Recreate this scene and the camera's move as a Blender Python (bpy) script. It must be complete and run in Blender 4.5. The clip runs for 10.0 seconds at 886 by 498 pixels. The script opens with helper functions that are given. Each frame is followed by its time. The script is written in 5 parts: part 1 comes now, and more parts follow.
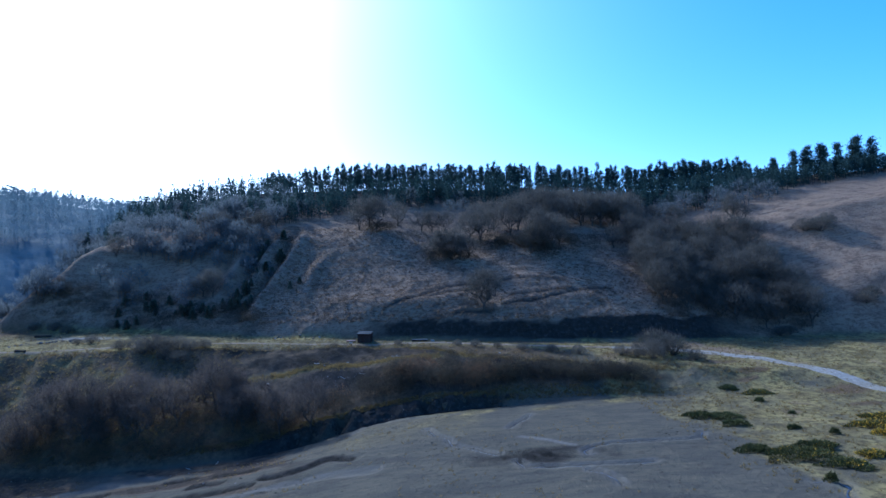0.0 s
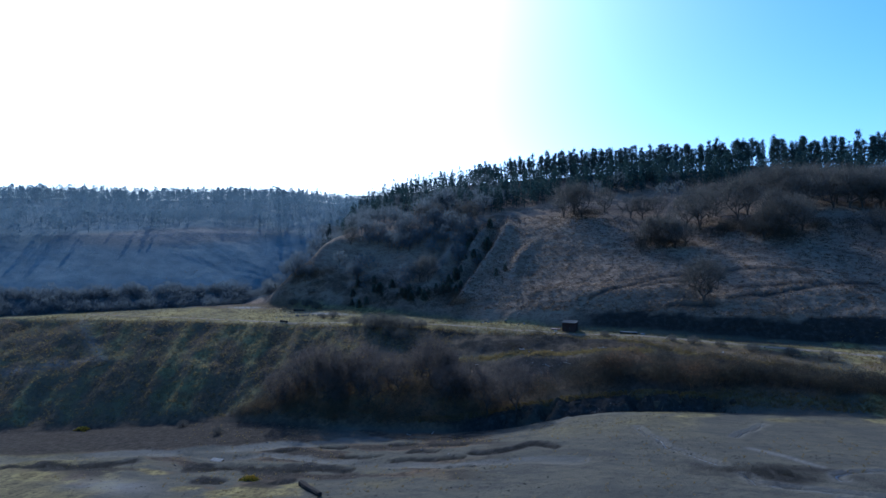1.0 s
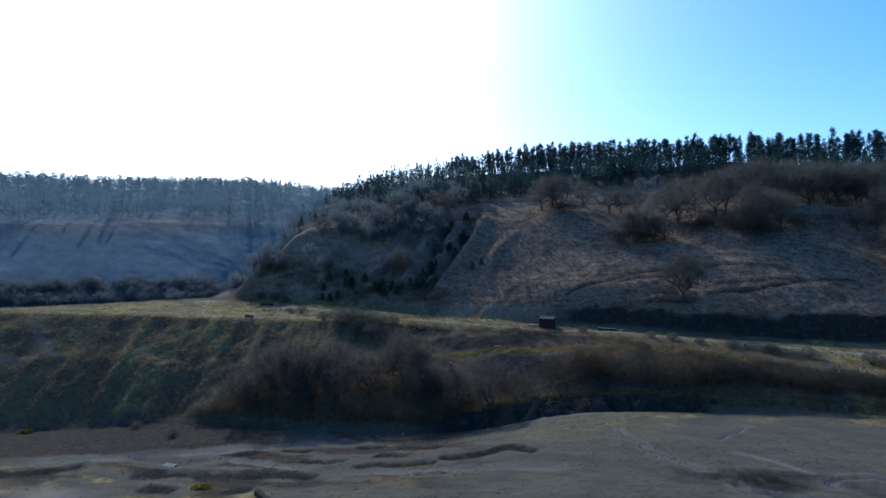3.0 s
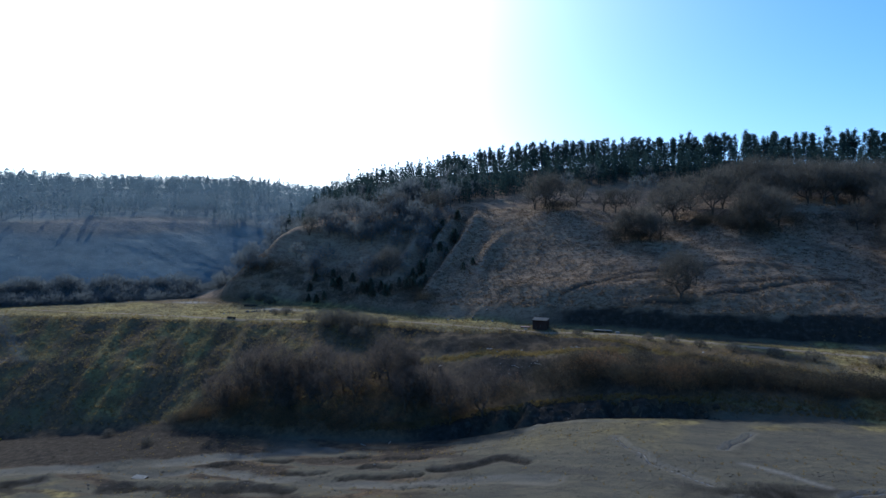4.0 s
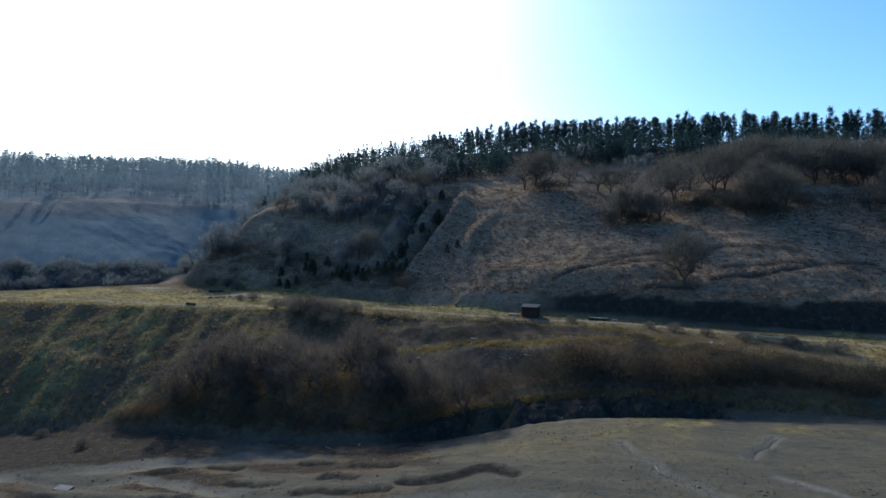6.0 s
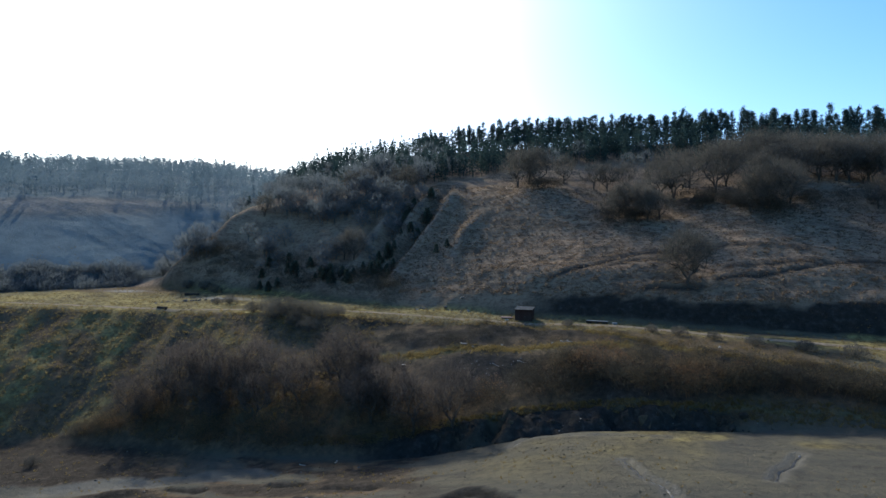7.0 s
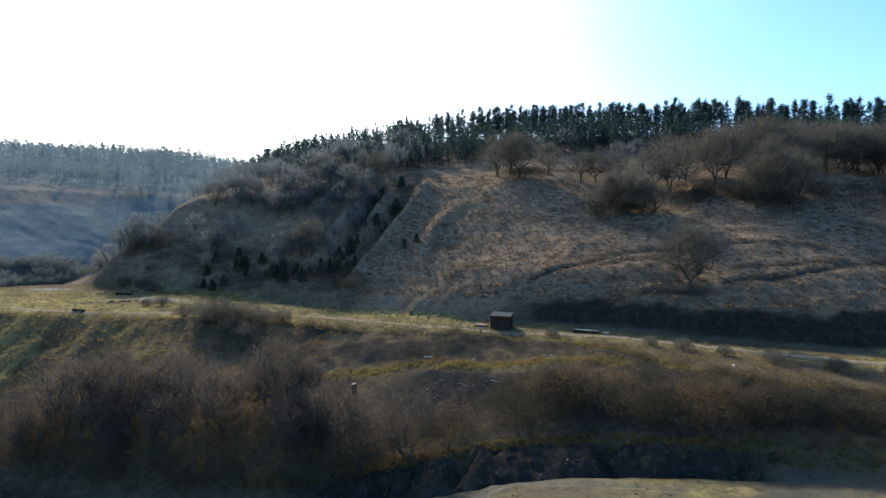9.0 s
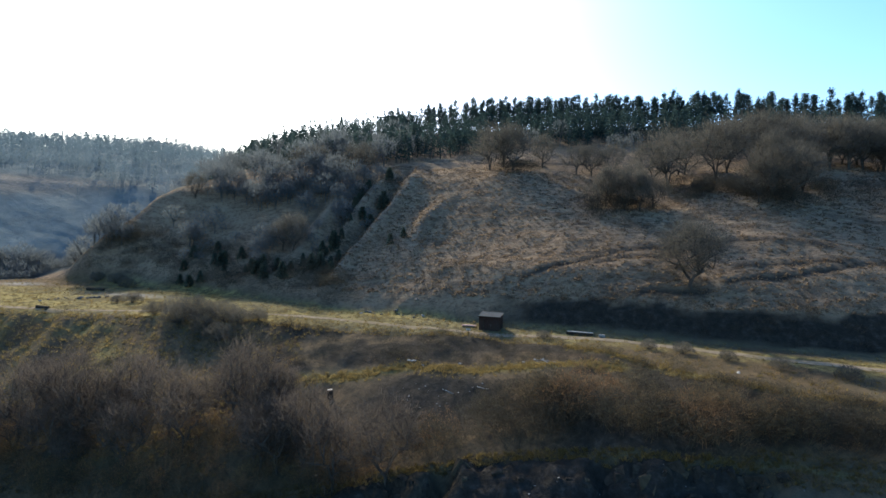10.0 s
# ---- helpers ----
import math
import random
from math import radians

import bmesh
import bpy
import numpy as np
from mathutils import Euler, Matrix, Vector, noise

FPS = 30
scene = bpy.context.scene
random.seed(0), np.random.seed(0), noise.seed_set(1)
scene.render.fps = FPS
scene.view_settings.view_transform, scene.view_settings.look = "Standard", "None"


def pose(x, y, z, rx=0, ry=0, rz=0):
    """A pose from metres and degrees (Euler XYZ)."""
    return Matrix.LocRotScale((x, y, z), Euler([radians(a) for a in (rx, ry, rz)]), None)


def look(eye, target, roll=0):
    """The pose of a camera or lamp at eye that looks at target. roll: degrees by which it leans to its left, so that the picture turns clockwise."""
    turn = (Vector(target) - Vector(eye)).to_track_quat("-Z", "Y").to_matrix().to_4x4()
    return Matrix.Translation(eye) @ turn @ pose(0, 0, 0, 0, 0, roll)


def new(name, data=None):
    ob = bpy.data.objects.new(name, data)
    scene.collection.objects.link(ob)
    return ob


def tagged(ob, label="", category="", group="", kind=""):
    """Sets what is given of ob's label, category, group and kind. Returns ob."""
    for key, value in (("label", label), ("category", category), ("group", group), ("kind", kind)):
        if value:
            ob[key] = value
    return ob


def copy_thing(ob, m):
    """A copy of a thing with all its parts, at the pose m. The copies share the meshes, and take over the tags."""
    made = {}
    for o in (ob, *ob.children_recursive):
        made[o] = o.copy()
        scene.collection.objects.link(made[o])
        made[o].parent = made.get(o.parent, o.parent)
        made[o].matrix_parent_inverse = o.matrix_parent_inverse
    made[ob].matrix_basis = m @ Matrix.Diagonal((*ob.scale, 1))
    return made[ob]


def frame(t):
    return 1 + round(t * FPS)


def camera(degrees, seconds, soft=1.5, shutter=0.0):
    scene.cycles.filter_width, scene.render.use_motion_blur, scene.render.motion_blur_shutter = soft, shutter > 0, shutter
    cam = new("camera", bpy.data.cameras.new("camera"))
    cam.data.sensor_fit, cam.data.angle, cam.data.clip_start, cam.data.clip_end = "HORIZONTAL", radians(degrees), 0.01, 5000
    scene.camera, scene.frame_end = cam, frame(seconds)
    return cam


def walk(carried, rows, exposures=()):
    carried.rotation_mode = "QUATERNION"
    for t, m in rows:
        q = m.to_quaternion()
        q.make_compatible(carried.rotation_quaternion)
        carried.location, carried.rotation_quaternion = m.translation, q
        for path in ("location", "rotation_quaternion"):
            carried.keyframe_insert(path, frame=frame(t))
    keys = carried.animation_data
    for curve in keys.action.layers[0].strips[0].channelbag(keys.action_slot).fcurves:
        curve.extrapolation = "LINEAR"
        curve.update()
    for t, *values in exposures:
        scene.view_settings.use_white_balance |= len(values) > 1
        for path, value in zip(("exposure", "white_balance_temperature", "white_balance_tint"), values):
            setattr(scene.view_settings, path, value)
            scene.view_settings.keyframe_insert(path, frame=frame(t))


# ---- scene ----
cam = camera(79.6, 10.0)
PATH = [
    (0, (1.484, 1.261, 37.556), (1.471, 3.258, 37.657), -0.8),
    (0.1, (1.371, 1.33, 37.556), (0.943, 3.281, 37.656), -0.0),
    (0.2, (1.264, 1.399, 37.556), (0.503, 3.246, 37.655), 0.2),
    (0.3, (1.189, 1.442, 37.556), (0.392, 3.274, 37.66), 0.2),
    (0.4, (1.139, 1.456, 37.556), (0.341, 3.287, 37.652), 0.3),
    (0.5, (1.122, 1.435, 37.558), (0.335, 3.271, 37.651), 0.4),
    (0.8, (1.2, 1.186, 37.537), (0.435, 3.033, 37.609), 0.8),
    (1, (1.24, 1.127, 37.522), (0.489, 2.98, 37.583), 0.1),
    (1.5, (1.172, 1.629, 37.447), (0.45, 3.493, 37.512), 0.2),
    (2, (0.846, 2.894, 37.399), (0.146, 4.767, 37.449), 0.4),
    (2.5, (0.49, 4.674, 37.299), (-0.196, 6.553, 37.339), 0.5),
    (4, (-1.261, 11.993, 36.685), (-1.905, 13.886, 36.731), 0.6),
    (4.5, (-1.898, 14.825, 36.29), (-2.531, 16.722, 36.333), 0.7),
    (5, (-2.473, 17.816, 35.666), (-3.099, 19.715, 35.702), 0.7),
    (5.5, (-3.078, 21.067, 34.998), (-3.693, 22.97, 35.02), 0.8),
    (5.7, (-3.301, 22.457, 34.901), (-3.911, 24.362, 34.906), 0.8),
    (7, (-4.788, 32.262, 33.727), (-5.367, 34.176, 33.748), 0.7),
    (7.5, (-5.292, 36.382, 33.568), (-5.864, 38.299, 33.58), 0.8),
    (8, (-5.723, 40.889, 33.555), (-6.288, 42.807, 33.554), 1.0),
    (8.5, (-5.969, 45.468, 33.632), (-6.505, 47.394, 33.657), 1.2),
    (9, (-6.187, 49.207, 33.82), (-6.707, 51.138, 33.828), 1.2),
    (9.5, (-6.295, 52.455, 34.01), (-6.804, 54.39, 34.005), 1.4),
    (10, (-6.267, 55.144, 34.099), (-6.768, 57.081, 34.087), 1.6),
]
walk(cam, [(t, look(eye, target, roll)) for t, eye, target, roll in PATH],
     [(0, 0.86, 4380, 10), (0.5, 0.68, 4440, 9.5), (1, 0.46, 4540, 9), (2.5, 0.44, 4820, 8), (4.5, 0.48, 5200, 6), (7.5, 0.86, 5900, 5), (10, 1.28, 6380, 5)])

# ---- world, sun ----
SUN_AZ, SUN_EL = -41.0, 36.0      # degrees: left of straight ahead, above the horizon
world = bpy.data.worlds.new("world")
scene.world = world
world.use_nodes = True
_nt = world.node_tree
_sky = _nt.nodes.new("ShaderNodeTexSky")
_sky.sky_type = "NISHITA"
_sky.sun_disc = False
_sky.sun_elevation = radians(SUN_EL)
_sky.sun_rotation = radians(SUN_AZ)
_sky.air_density, _sky.dust_density, _sky.ozone_density = 1.0, 1.7, 1.6
_bg = _nt.nodes["Background"]
_bg.inputs["Strength"].default_value = 0.15
_vivid = _nt.nodes.new("ShaderNodeHueSaturation")
_vivid.inputs["Hue"].default_value = 0.502
_vivid.inputs["Saturation"].default_value = 1.38
_nt.links.new(_sky.outputs["Color"], _vivid.inputs["Color"])
_nt.links.new(_vivid.outputs["Color"], _bg.inputs["Color"])
sun = new("sun", bpy.data.lights.new("sun", "SUN"))
sun.data.energy, sun.data.angle, sun.data.color = 3.25, radians(0.6), (1.0, 0.9, 0.74)
_a, _e = radians(SUN_AZ), radians(SUN_EL)
_way = Vector((math.sin(_a) * math.cos(_e), math.cos(_a) * math.cos(_e), math.sin(_e)))
sun.matrix_world = look(_way * 300, (0, 0, 0))


# ---- materials ----
class Nodes:
    """A small builder for node materials."""

    def __init__(self, name, rough=0.9):
        self.m = bpy.data.materials.new(name)
        self.m.use_nodes = True
        self.t = self.m.node_tree
        self.b = self.t.nodes["Principled BSDF"]
        self.b.inputs["Roughness"].default_value = rough
        self.b.inputs["Specular IOR Level"].default_value = 0.02
        self.co = self.t.nodes.new("ShaderNodeTexCoord").outputs["Object"]

    def link(self, a, b):
        self.t.links.new(a, b)

    def noise(self, scale, detail=5.0, rough=0.6, stretch=None, coord=None):
        n = self.t.nodes.new("ShaderNodeTexNoise")
        n.inputs["Scale"].default_value, n.inputs["Detail"].default_value = scale, detail
        n.inputs["Roughness"].default_value = rough
        src = coord or self.co
        if stretch:
            mp = self.t.nodes.new("ShaderNodeMapping")
            mp.inputs["Scale"].default_value = stretch
            self.link(src, mp.inputs["Vector"])
            src = mp.outputs["Vector"]
        self.link(src, n.inputs["Vector"])
        return n.outputs["Fac"]

    def ramp(self, fac, stops):
        r = self.t.nodes.new("ShaderNodeValToRGB")
        e = r.color_ramp.elements
        while len(e) < len(stops):
            e.new(0.5)
        for k, (p, c) in zip(e, stops):
            k.position, k.color = p, (*c, 1) if len(c) == 3 else c
        self.link(fac, r.inputs["Fac"])
        return r.outputs["Color"]

    def level(self, fac, lo, hi):
        n = self.t.nodes.new("ShaderNodeMapRange")
        n.inputs["From Min"].default_value, n.inputs["From Max"].default_value = lo, hi
        self.link(fac, n.inputs["Value"])
        return n.outputs["Result"]

    def mix(self, fac, a, b, mode="MIX"):
        n = self.t.nodes.new("ShaderNodeMix")
        n.data_type, n.blend_type = "RGBA", mode
        for sock, v in ((n.inputs[0], fac), (n.inputs[6], a), (n.inputs[7], b)):
            if hasattr(v, "links"):
                self.link(v, sock)
            else:
                sock.default_value = v if isinstance(v, (int, float)) else (*v, 1)
        return n.outputs[2]

    def math(self, op, a, b=0.0):
        n = self.t.nodes.new("ShaderNodeMath")
        n.operation = op
        for sock, v in zip(n.inputs, (a, b)):
            if hasattr(v, "links"):
                self.link(v, sock)
            else:
                sock.default_value = v
        return n.outputs[0]

    def attr(self, name):
        n = self.t.nodes.new("ShaderNodeAttribute")
        n.attribute_name = name
        return n.outputs["Fac"]

    def chance(self):
        return self.t.nodes.new("ShaderNodeObjectInfo").outputs["Random"]

    def island(self):
        return self.t.nodes.new("ShaderNodeNewGeometry").outputs["Random Per Island"]

    def done(self, color, height=None, strength=0.5, distance=0.1, rough=None):
        self.link(color, self.b.inputs["Base Color"]) if hasattr(color, "links") else None
        if not hasattr(color, "links"):
            self.b.inputs["Base Color"].default_value = (*color, 1)
        if height is not None:
            bp = self.t.nodes.new("ShaderNodeBump")
            bp.inputs["Strength"].default_value, bp.inputs["Distance"].default_value = strength, distance
            self.link(height, bp.inputs["Height"])
            self.link(bp.outputs["Normal"], self.b.inputs["Normal"])
        if rough is not None:
            self.link(rough, self.b.inputs["Roughness"])
        return self.m

    def thin(self, color, share):
        """Lets light through from behind, as blades and dry leaves do."""
        tr = self.t.nodes.new("ShaderNodeBsdfTranslucent")
        mx = self.t.nodes.new("ShaderNodeMixShader")
        mx.inputs[0].default_value = share
        self.link(color, tr.inputs["Color"])
        self.link(self.b.outputs[0], mx.inputs[1])
        self.link(tr.outputs[0], mx.inputs[2])
        self.link(mx.outputs[0], self.t.nodes["Material Output"].inputs["Surface"])
        return self.m


def make_ground():
    k = Nodes("ground_cover", 0.95)
    big, mid, fine, grain = k.noise(0.03), k.noise(0.16, 8, 0.68), k.noise(0.9, 6, 0.7), k.noise(5.0, 4, 0.7)
    # river silt and coal spoil
    flow = k.noise(0.07, 7, 0.65, (0.6, 1.6, 1))
    mud = k.ramp(flow, [(0.3, (0.066, 0.06, 0.046)), (0.43, (0.08, 0.073, 0.055)), (0.5, (0.098, 0.087, 0.061)), (0.56, (0.074, 0.068, 0.052)), (0.64, (0.098, 0.087, 0.062)), (0.74, (0.072, 0.066, 0.05))])
    wet = k.noise(0.35, 8, 0.7, (0.35, 1.5, 1))
    mud = k.mix(k.level(wet, 0.5, 0.62), mud, k.mix(0.35, mud, (0.04, 0.038, 0.036)))
    mud = k.mix(k.level(k.noise(0.5, 8, 0.75, (0.7, 1.3, 1)), 0.56, 0.66), mud, k.mix(0.35, mud, (0.15, 0.125, 0.075)))
    mud = k.mix(k.level(fine, 0.54, 0.62), mud, k.mix(0.4, mud, (0.045, 0.038, 0.028)))
    # rough yellow-green grass
    grass = k.ramp(mid, [(0.3, (0.082, 0.064, 0.028)), (0.45, (0.17, 0.134, 0.052)), (0.56, (0.27, 0.215, 0.082)), (0.7, (0.118, 0.092, 0.04))])
    grass = k.mix(k.level(fine, 0.47, 0.6), grass, k.mix(0.75, grass, (0.05, 0.036, 0.016)))
    # dead bracken and heath
    brack = k.ramp(mid, [(0.3, (0.1, 0.07, 0.047)), (0.45, (0.17, 0.118, 0.078)), (0.56, (0.23, 0.162, 0.107)), (0.7, (0.13, 0.09, 0.06))])
    tuss = k.noise(1.5, 8, 0.78, (0.7, 1.2, 1))
    brack = k.mix(k.level(tuss, 0.49, 0.58), brack, k.mix(0.6, brack, (0.045, 0.031, 0.021)))
    brack = k.mix(k.level(k.noise(2.3, 8, 0.8), 0.56, 0.64), brack, k.mix(0.6, brack, (0.36, 0.27, 0.175)))
    brack = k.mix(k.level(k.noise(0.5, 6, 0.65, (0.35, 1.4, 1)), 0.48, 0.62), brack, k.mix(0.5, brack, (0.27, 0.2, 0.13)))
    # leaf litter under scrub; dark shale, peat and painted shade; pale gravel
    lit = k.ramp(fine, [(0.3, (0.042, 0.031, 0.02)), (0.5, (0.098, 0.067, 0.038)), (0.7, (0.17, 0.112, 0.062))])
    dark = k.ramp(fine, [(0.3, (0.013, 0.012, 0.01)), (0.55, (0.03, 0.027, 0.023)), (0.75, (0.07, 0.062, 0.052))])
    pale = k.ramp(fine, [(0.3, (0.15, 0.14, 0.125)), (0.6, (0.25, 0.235, 0.21)), (0.8, (0.33, 0.31, 0.28))])
    c = k.mix(k.attr("z_grass"), mud, grass)
    c = k.mix(k.attr("z_litter"), c, lit)
    c = k.mix(k.attr("z_bracken"), c, brack)
    # ground of the far hill, with haze painted into its colour
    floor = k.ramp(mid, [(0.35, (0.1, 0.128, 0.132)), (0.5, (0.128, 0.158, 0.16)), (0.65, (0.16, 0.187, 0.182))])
    c = k.mix(k.attr("z_haze"), c, floor)
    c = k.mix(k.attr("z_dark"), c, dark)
    c = k.mix(k.attr("z_pale"), c, pale)
    c = k.mix(k.level(big, 0.3, 0.7), c, k.mix(0.25, c, (0.05, 0.045, 0.04)))
    h = k.math("ADD", k.math("MULTIPLY", fine, 0.7), k.math("MULTIPLY", grain, 0.3))
    return k.done(c, h, 1.0, 0.5)


def make_wood(name, dark, light, stretch=(4, 4, 0.6)):
    k = Nodes(name, 0.85)
    n = k.noise(2.5, 6, 0.6, stretch)
    c = k.ramp(n, [(0.3, dark), (0.7, light)])
    c = k.mix(k.level(k.noise(0.6), 0.4, 0.7), c, k.mix(0.4, c, (0.05, 0.05, 0.04)))
    return k.done(c, n, 0.4, 0.03)


def make_foliage(name, dark, light, rough=0.8, through_light=0.0):
    """Leaves, needles or twigs: colour varies from plant to plant and from piece to piece."""
    k = Nodes(name, rough)
    c = k.ramp(k.math("ADD", k.math("MULTIPLY", k.island(), 0.5), k.math("MULTIPLY", k.chance(), 0.5)), [(0.1, dark), (0.9, light)])
    c = k.mix(k.level(k.noise(0.35), 0.35, 0.7), c, k.mix(0.5, c, dark))
    k.done(c)
    return k.thin(c, through_light) if through_light else k.m


def make_scrub(name):
    """Bare scrub whose colour goes from grey to russet by the tint of each bush."""
    k = Nodes(name, 0.85)
    c = k.ramp(k.attr("tint"), [(0.0, (0.05, 0.047, 0.037)), (0.4, (0.088, 0.076, 0.053)), (0.65, (0.145, 0.115, 0.068)), (0.85, (0.25, 0.142, 0.072)), (1.0, (0.19, 0.148, 0.065))])
    c = k.mix(k.level(k.island(), 0.0, 1.0), c, k.mix(0.5, c, (0.03, 0.026, 0.022)))
    k.done(c)
    return k.thin(c, 0.3)


M_GROUND = make_ground()
M_BARK = make_wood("bark", (0.035, 0.03, 0.025), (0.11, 0.095, 0.08))
M_PINEBARK = make_wood("pine_bark", (0.05, 0.035, 0.027), (0.14, 0.09, 0.065))
M_TWIG = make_foliage("winter_twigs", (0.07, 0.066, 0.056), (0.145, 0.132, 0.107), 0.8, 0.45)
M_BANKTWIG = make_foliage("russet_twigs", (0.07, 0.059, 0.05), (0.148, 0.122, 0.1), 0.8, 0.45)
# brown woods shifted to blue-grey, the haze over them painted in
M_HAZEWOODS = make_foliage("bare_woodland_haze", (0.082, 0.096, 0.102), (0.138, 0.15, 0.153), 0.8, 0.62)
M_NEEDLE = make_foliage("pine_needles", (0.03, 0.052, 0.05), (0.068, 0.1, 0.088), 0.7, 0.4)
# far trees made paler and bluer: haze mixed into the base colour
M_FARHAZE = make_foliage("far_woodland_haze", (0.125, 0.168, 0.188), (0.16, 0.202, 0.22), 0.95, 0.45)
M_SCRUB = make_scrub("bare_scrub")


# ---- ground ----
def value_noise(x, y, seed):
    """Smooth lattice noise in 0..1 for arrays of points."""
    xi, yi = np.floor(x).astype(np.int64), np.floor(y).astype(np.int64)
    fx, fy = x - xi, y - yi
    fx, fy = fx * fx * (3 - 2 * fx), fy * fy * (3 - 2 * fy)

    def at(a, b):
        h = (a * 374761393 + b * 668265263 + seed * 1442695041) & 0x7FFFFFFF
        h = ((h ^ (h >> 13)) * 1274126177) & 0x7FFFFFFF
        return ((h ^ (h >> 16)) & 0xFFFF) / 65535.0

    return (at(xi, yi) * (1 - fx) + at(xi + 1, yi) * fx) * (1 - fy) + (at(xi, yi + 1) * (1 - fx) + at(xi + 1, yi + 1) * fx) * fy


def fbm(x, y, size, seed, octaves=4):
    out, amp, total = 0.0, 1.0, 0.0
    for o in range(octaves):
        out = out + amp * value_noise(x / size * 2 ** o + 17.3 * o, y / size * 2 ** o - 9.1 * o, seed + o)
        total, amp = total + amp, amp * 0.5
    return out / total - 0.5


# break lines of the valley side, from the river plain up to the ridge: (x, y, z)
LINES = [
    [(-400, -80, -6), (-200, -80, -4), (-80, -80, 3), (0, -80, 11), (120, -80, 16), (400, -80, 20)],
    [(-400, 0, -8), (-200, 30, -5), (-120, 45, -1), (-70, 50, 2.5), (-35, 55, 6.5), (-12, 60, 10), (20, 60, 13), (120, 60, 15.5), (400, 60, 22)],
    [(-400, 20, -8), (-200, 50, -5), (-160, 66, -4), (-120, 80, -2), (-79, 84, -0.9), (-45, 86, 3.5), (-17, 88, 8.8), (-5, 92, 11), (20, 92, 12.2), (120, 90, 15), (400, 80, 24)],
    [(-400, 32, -8), (-200, 62, -5.5), (-160, 79, -4.5), (-134, 92, -4), (-99, 102, -1), (-43, 106, 1.8), (-26, 109, 4.5), (-12, 111, 8.4), (0, 112, 9.8), (13, 113, 10.8), (40, 112, 12.5), (80, 106, 14.5), (160, 100, 17), (400, 90, 26)],
    [(-400, 34, -7.5), (-200, 65, -4.5), (-160, 82, -3.6), (-134, 94, -3), (-99, 104, 0.2), (-43, 108, 3.3), (-26, 112, 6.5), (-14, 116, 9.6), (0, 114.2, 12), (13, 115, 12.4), (40, 114, 13), (80, 108, 15), (160, 102, 17.5), (400, 92, 27)],
    [(-400, 70, 6), (-200, 88, 8.5), (-160, 102, 8.5), (-130, 110, 9), (-100, 116.5, 9.6), (-80, 121, 13), (-39, 121.5, 12.9), (-26, 128, 15.9), (-10, 126, 17), (12, 121.5, 16.6), (40, 118, 15.5), (80, 112, 15.6), (160, 106, 18), (400, 96, 28)],
    [(-400, 98, 20), (-200, 110, 19.8), (-160, 121, 19.8), (-105, 132.5, 20), (-60, 137, 20), (-20, 141.5, 19.7), (0, 135.5, 19.3), (12, 127, 18.3), (40, 122, 17.4), (80, 115, 16.6), (160, 108, 19), (400, 98, 29)],
    [(-400, 190, 21.5), (-200, 180, 21.5), (-140, 166, 22), (-100, 162, 22.2), (-52, 151, 21.2), (-18, 147.5, 20.6), (30, 145.5, 19.8), (70, 146, 19.4), (105, 150, 19.5), (160, 146, 21), (400, 130, 34)],
    [(-400, 226, 23), (-200, 206, 24), (-140, 171, 24.5), (-136.5, 168, 30), (-100, 166, 27.5), (-52, 154.5, 24.5), (-18, 149.8, 24.4), (10, 148.4, 25.2), (33, 148.6, 25.4), (70, 150, 25), (90, 157, 24.5), (105, 155, 24.5), (130, 154, 27), (160, 151, 28), (400, 140, 42)],
    [(-400, 232, 24.3), (-200, 215, 25.2), (-165, 205, 26), (-140, 187, 27), (-133, 172.5, 36), (-122, 172.5, 36.5), (-100, 173, 33.5), (-52, 165, 32.5), (-18, 155, 29.6), (10, 155.5, 30.8), (33, 156.5, 31.3), (70, 158, 30), (90, 164, 29), (105, 164, 29.5), (130, 165, 36), (160, 164, 39), (400, 160, 54)],
    [(-400, 245, 25), (-200, 235, 28), (-165, 222, 30), (-145, 208, 32), (-131, 186, 38), (-126, 179.5, 43.8), (-119, 184, 48), (-95, 190, 50.5), (-70, 193, 52), (-46, 189, 51), (14, 193, 50), (26, 197, 52.5), (57, 211, 55.5), (95, 212, 52), (130, 205, 59), (175, 205, 66), (400, 205, 84)],
    [(-400, 280, 30), (-250, 275, 46), (-200, 272, 60), (-154, 270, 72), (-110, 271, 79), (-75, 272, 81), (0, 277, 82), (48, 279, 82), (95, 285, 82), (170, 300, 86), (220, 300, 92), (300, 300, 100), (400, 300, 108)],
    [(-400, 420, 30), (-200, 420, 52), (-75, 420, 80), (100, 420, 86), (400, 420, 112)],
    [(-400, 4000, 20), (400, 4000, 60)],
]


def spread(lo, hi, step):
    return list(np.arange(lo, hi, step))


GX = np.array([-3500, -2000, -1200, -900, -700] + spread(-600, -260, 8) + spread(-260, -130, 2) + spread(-130, 70, 0.6) + spread(70, 150, 1.3) + spread(150, 420, 6) + [420, 600, 900, 1500, 2500, 3500])
GY = np.array([-3000, -1500, -800, -400, -200] + spread(-120, 40, 8) + spread(40, 66, 1.2) + spread(66, 158, 0.5) + spread(158, 215, 0.9) + spread(215, 300, 1.6) + spread(300, 620, 8) + [620, 800, 1100, 1600, 2500, 3800])


def smooth_line(line, axis):
    """A break line read at every grid column, with its corners rounded."""
    xs = [p[0] for p in line]
    vs = [p[axis] for p in line]
    fine = np.arange(-400, 401, 1.0)
    v = np.interp(fine, xs, vs)
    w = np.hanning(15)
    v = np.convolve(np.pad(v, 7, mode="edge"), w / w.sum(), mode="valid")
    return np.interp(GX, fine, v)


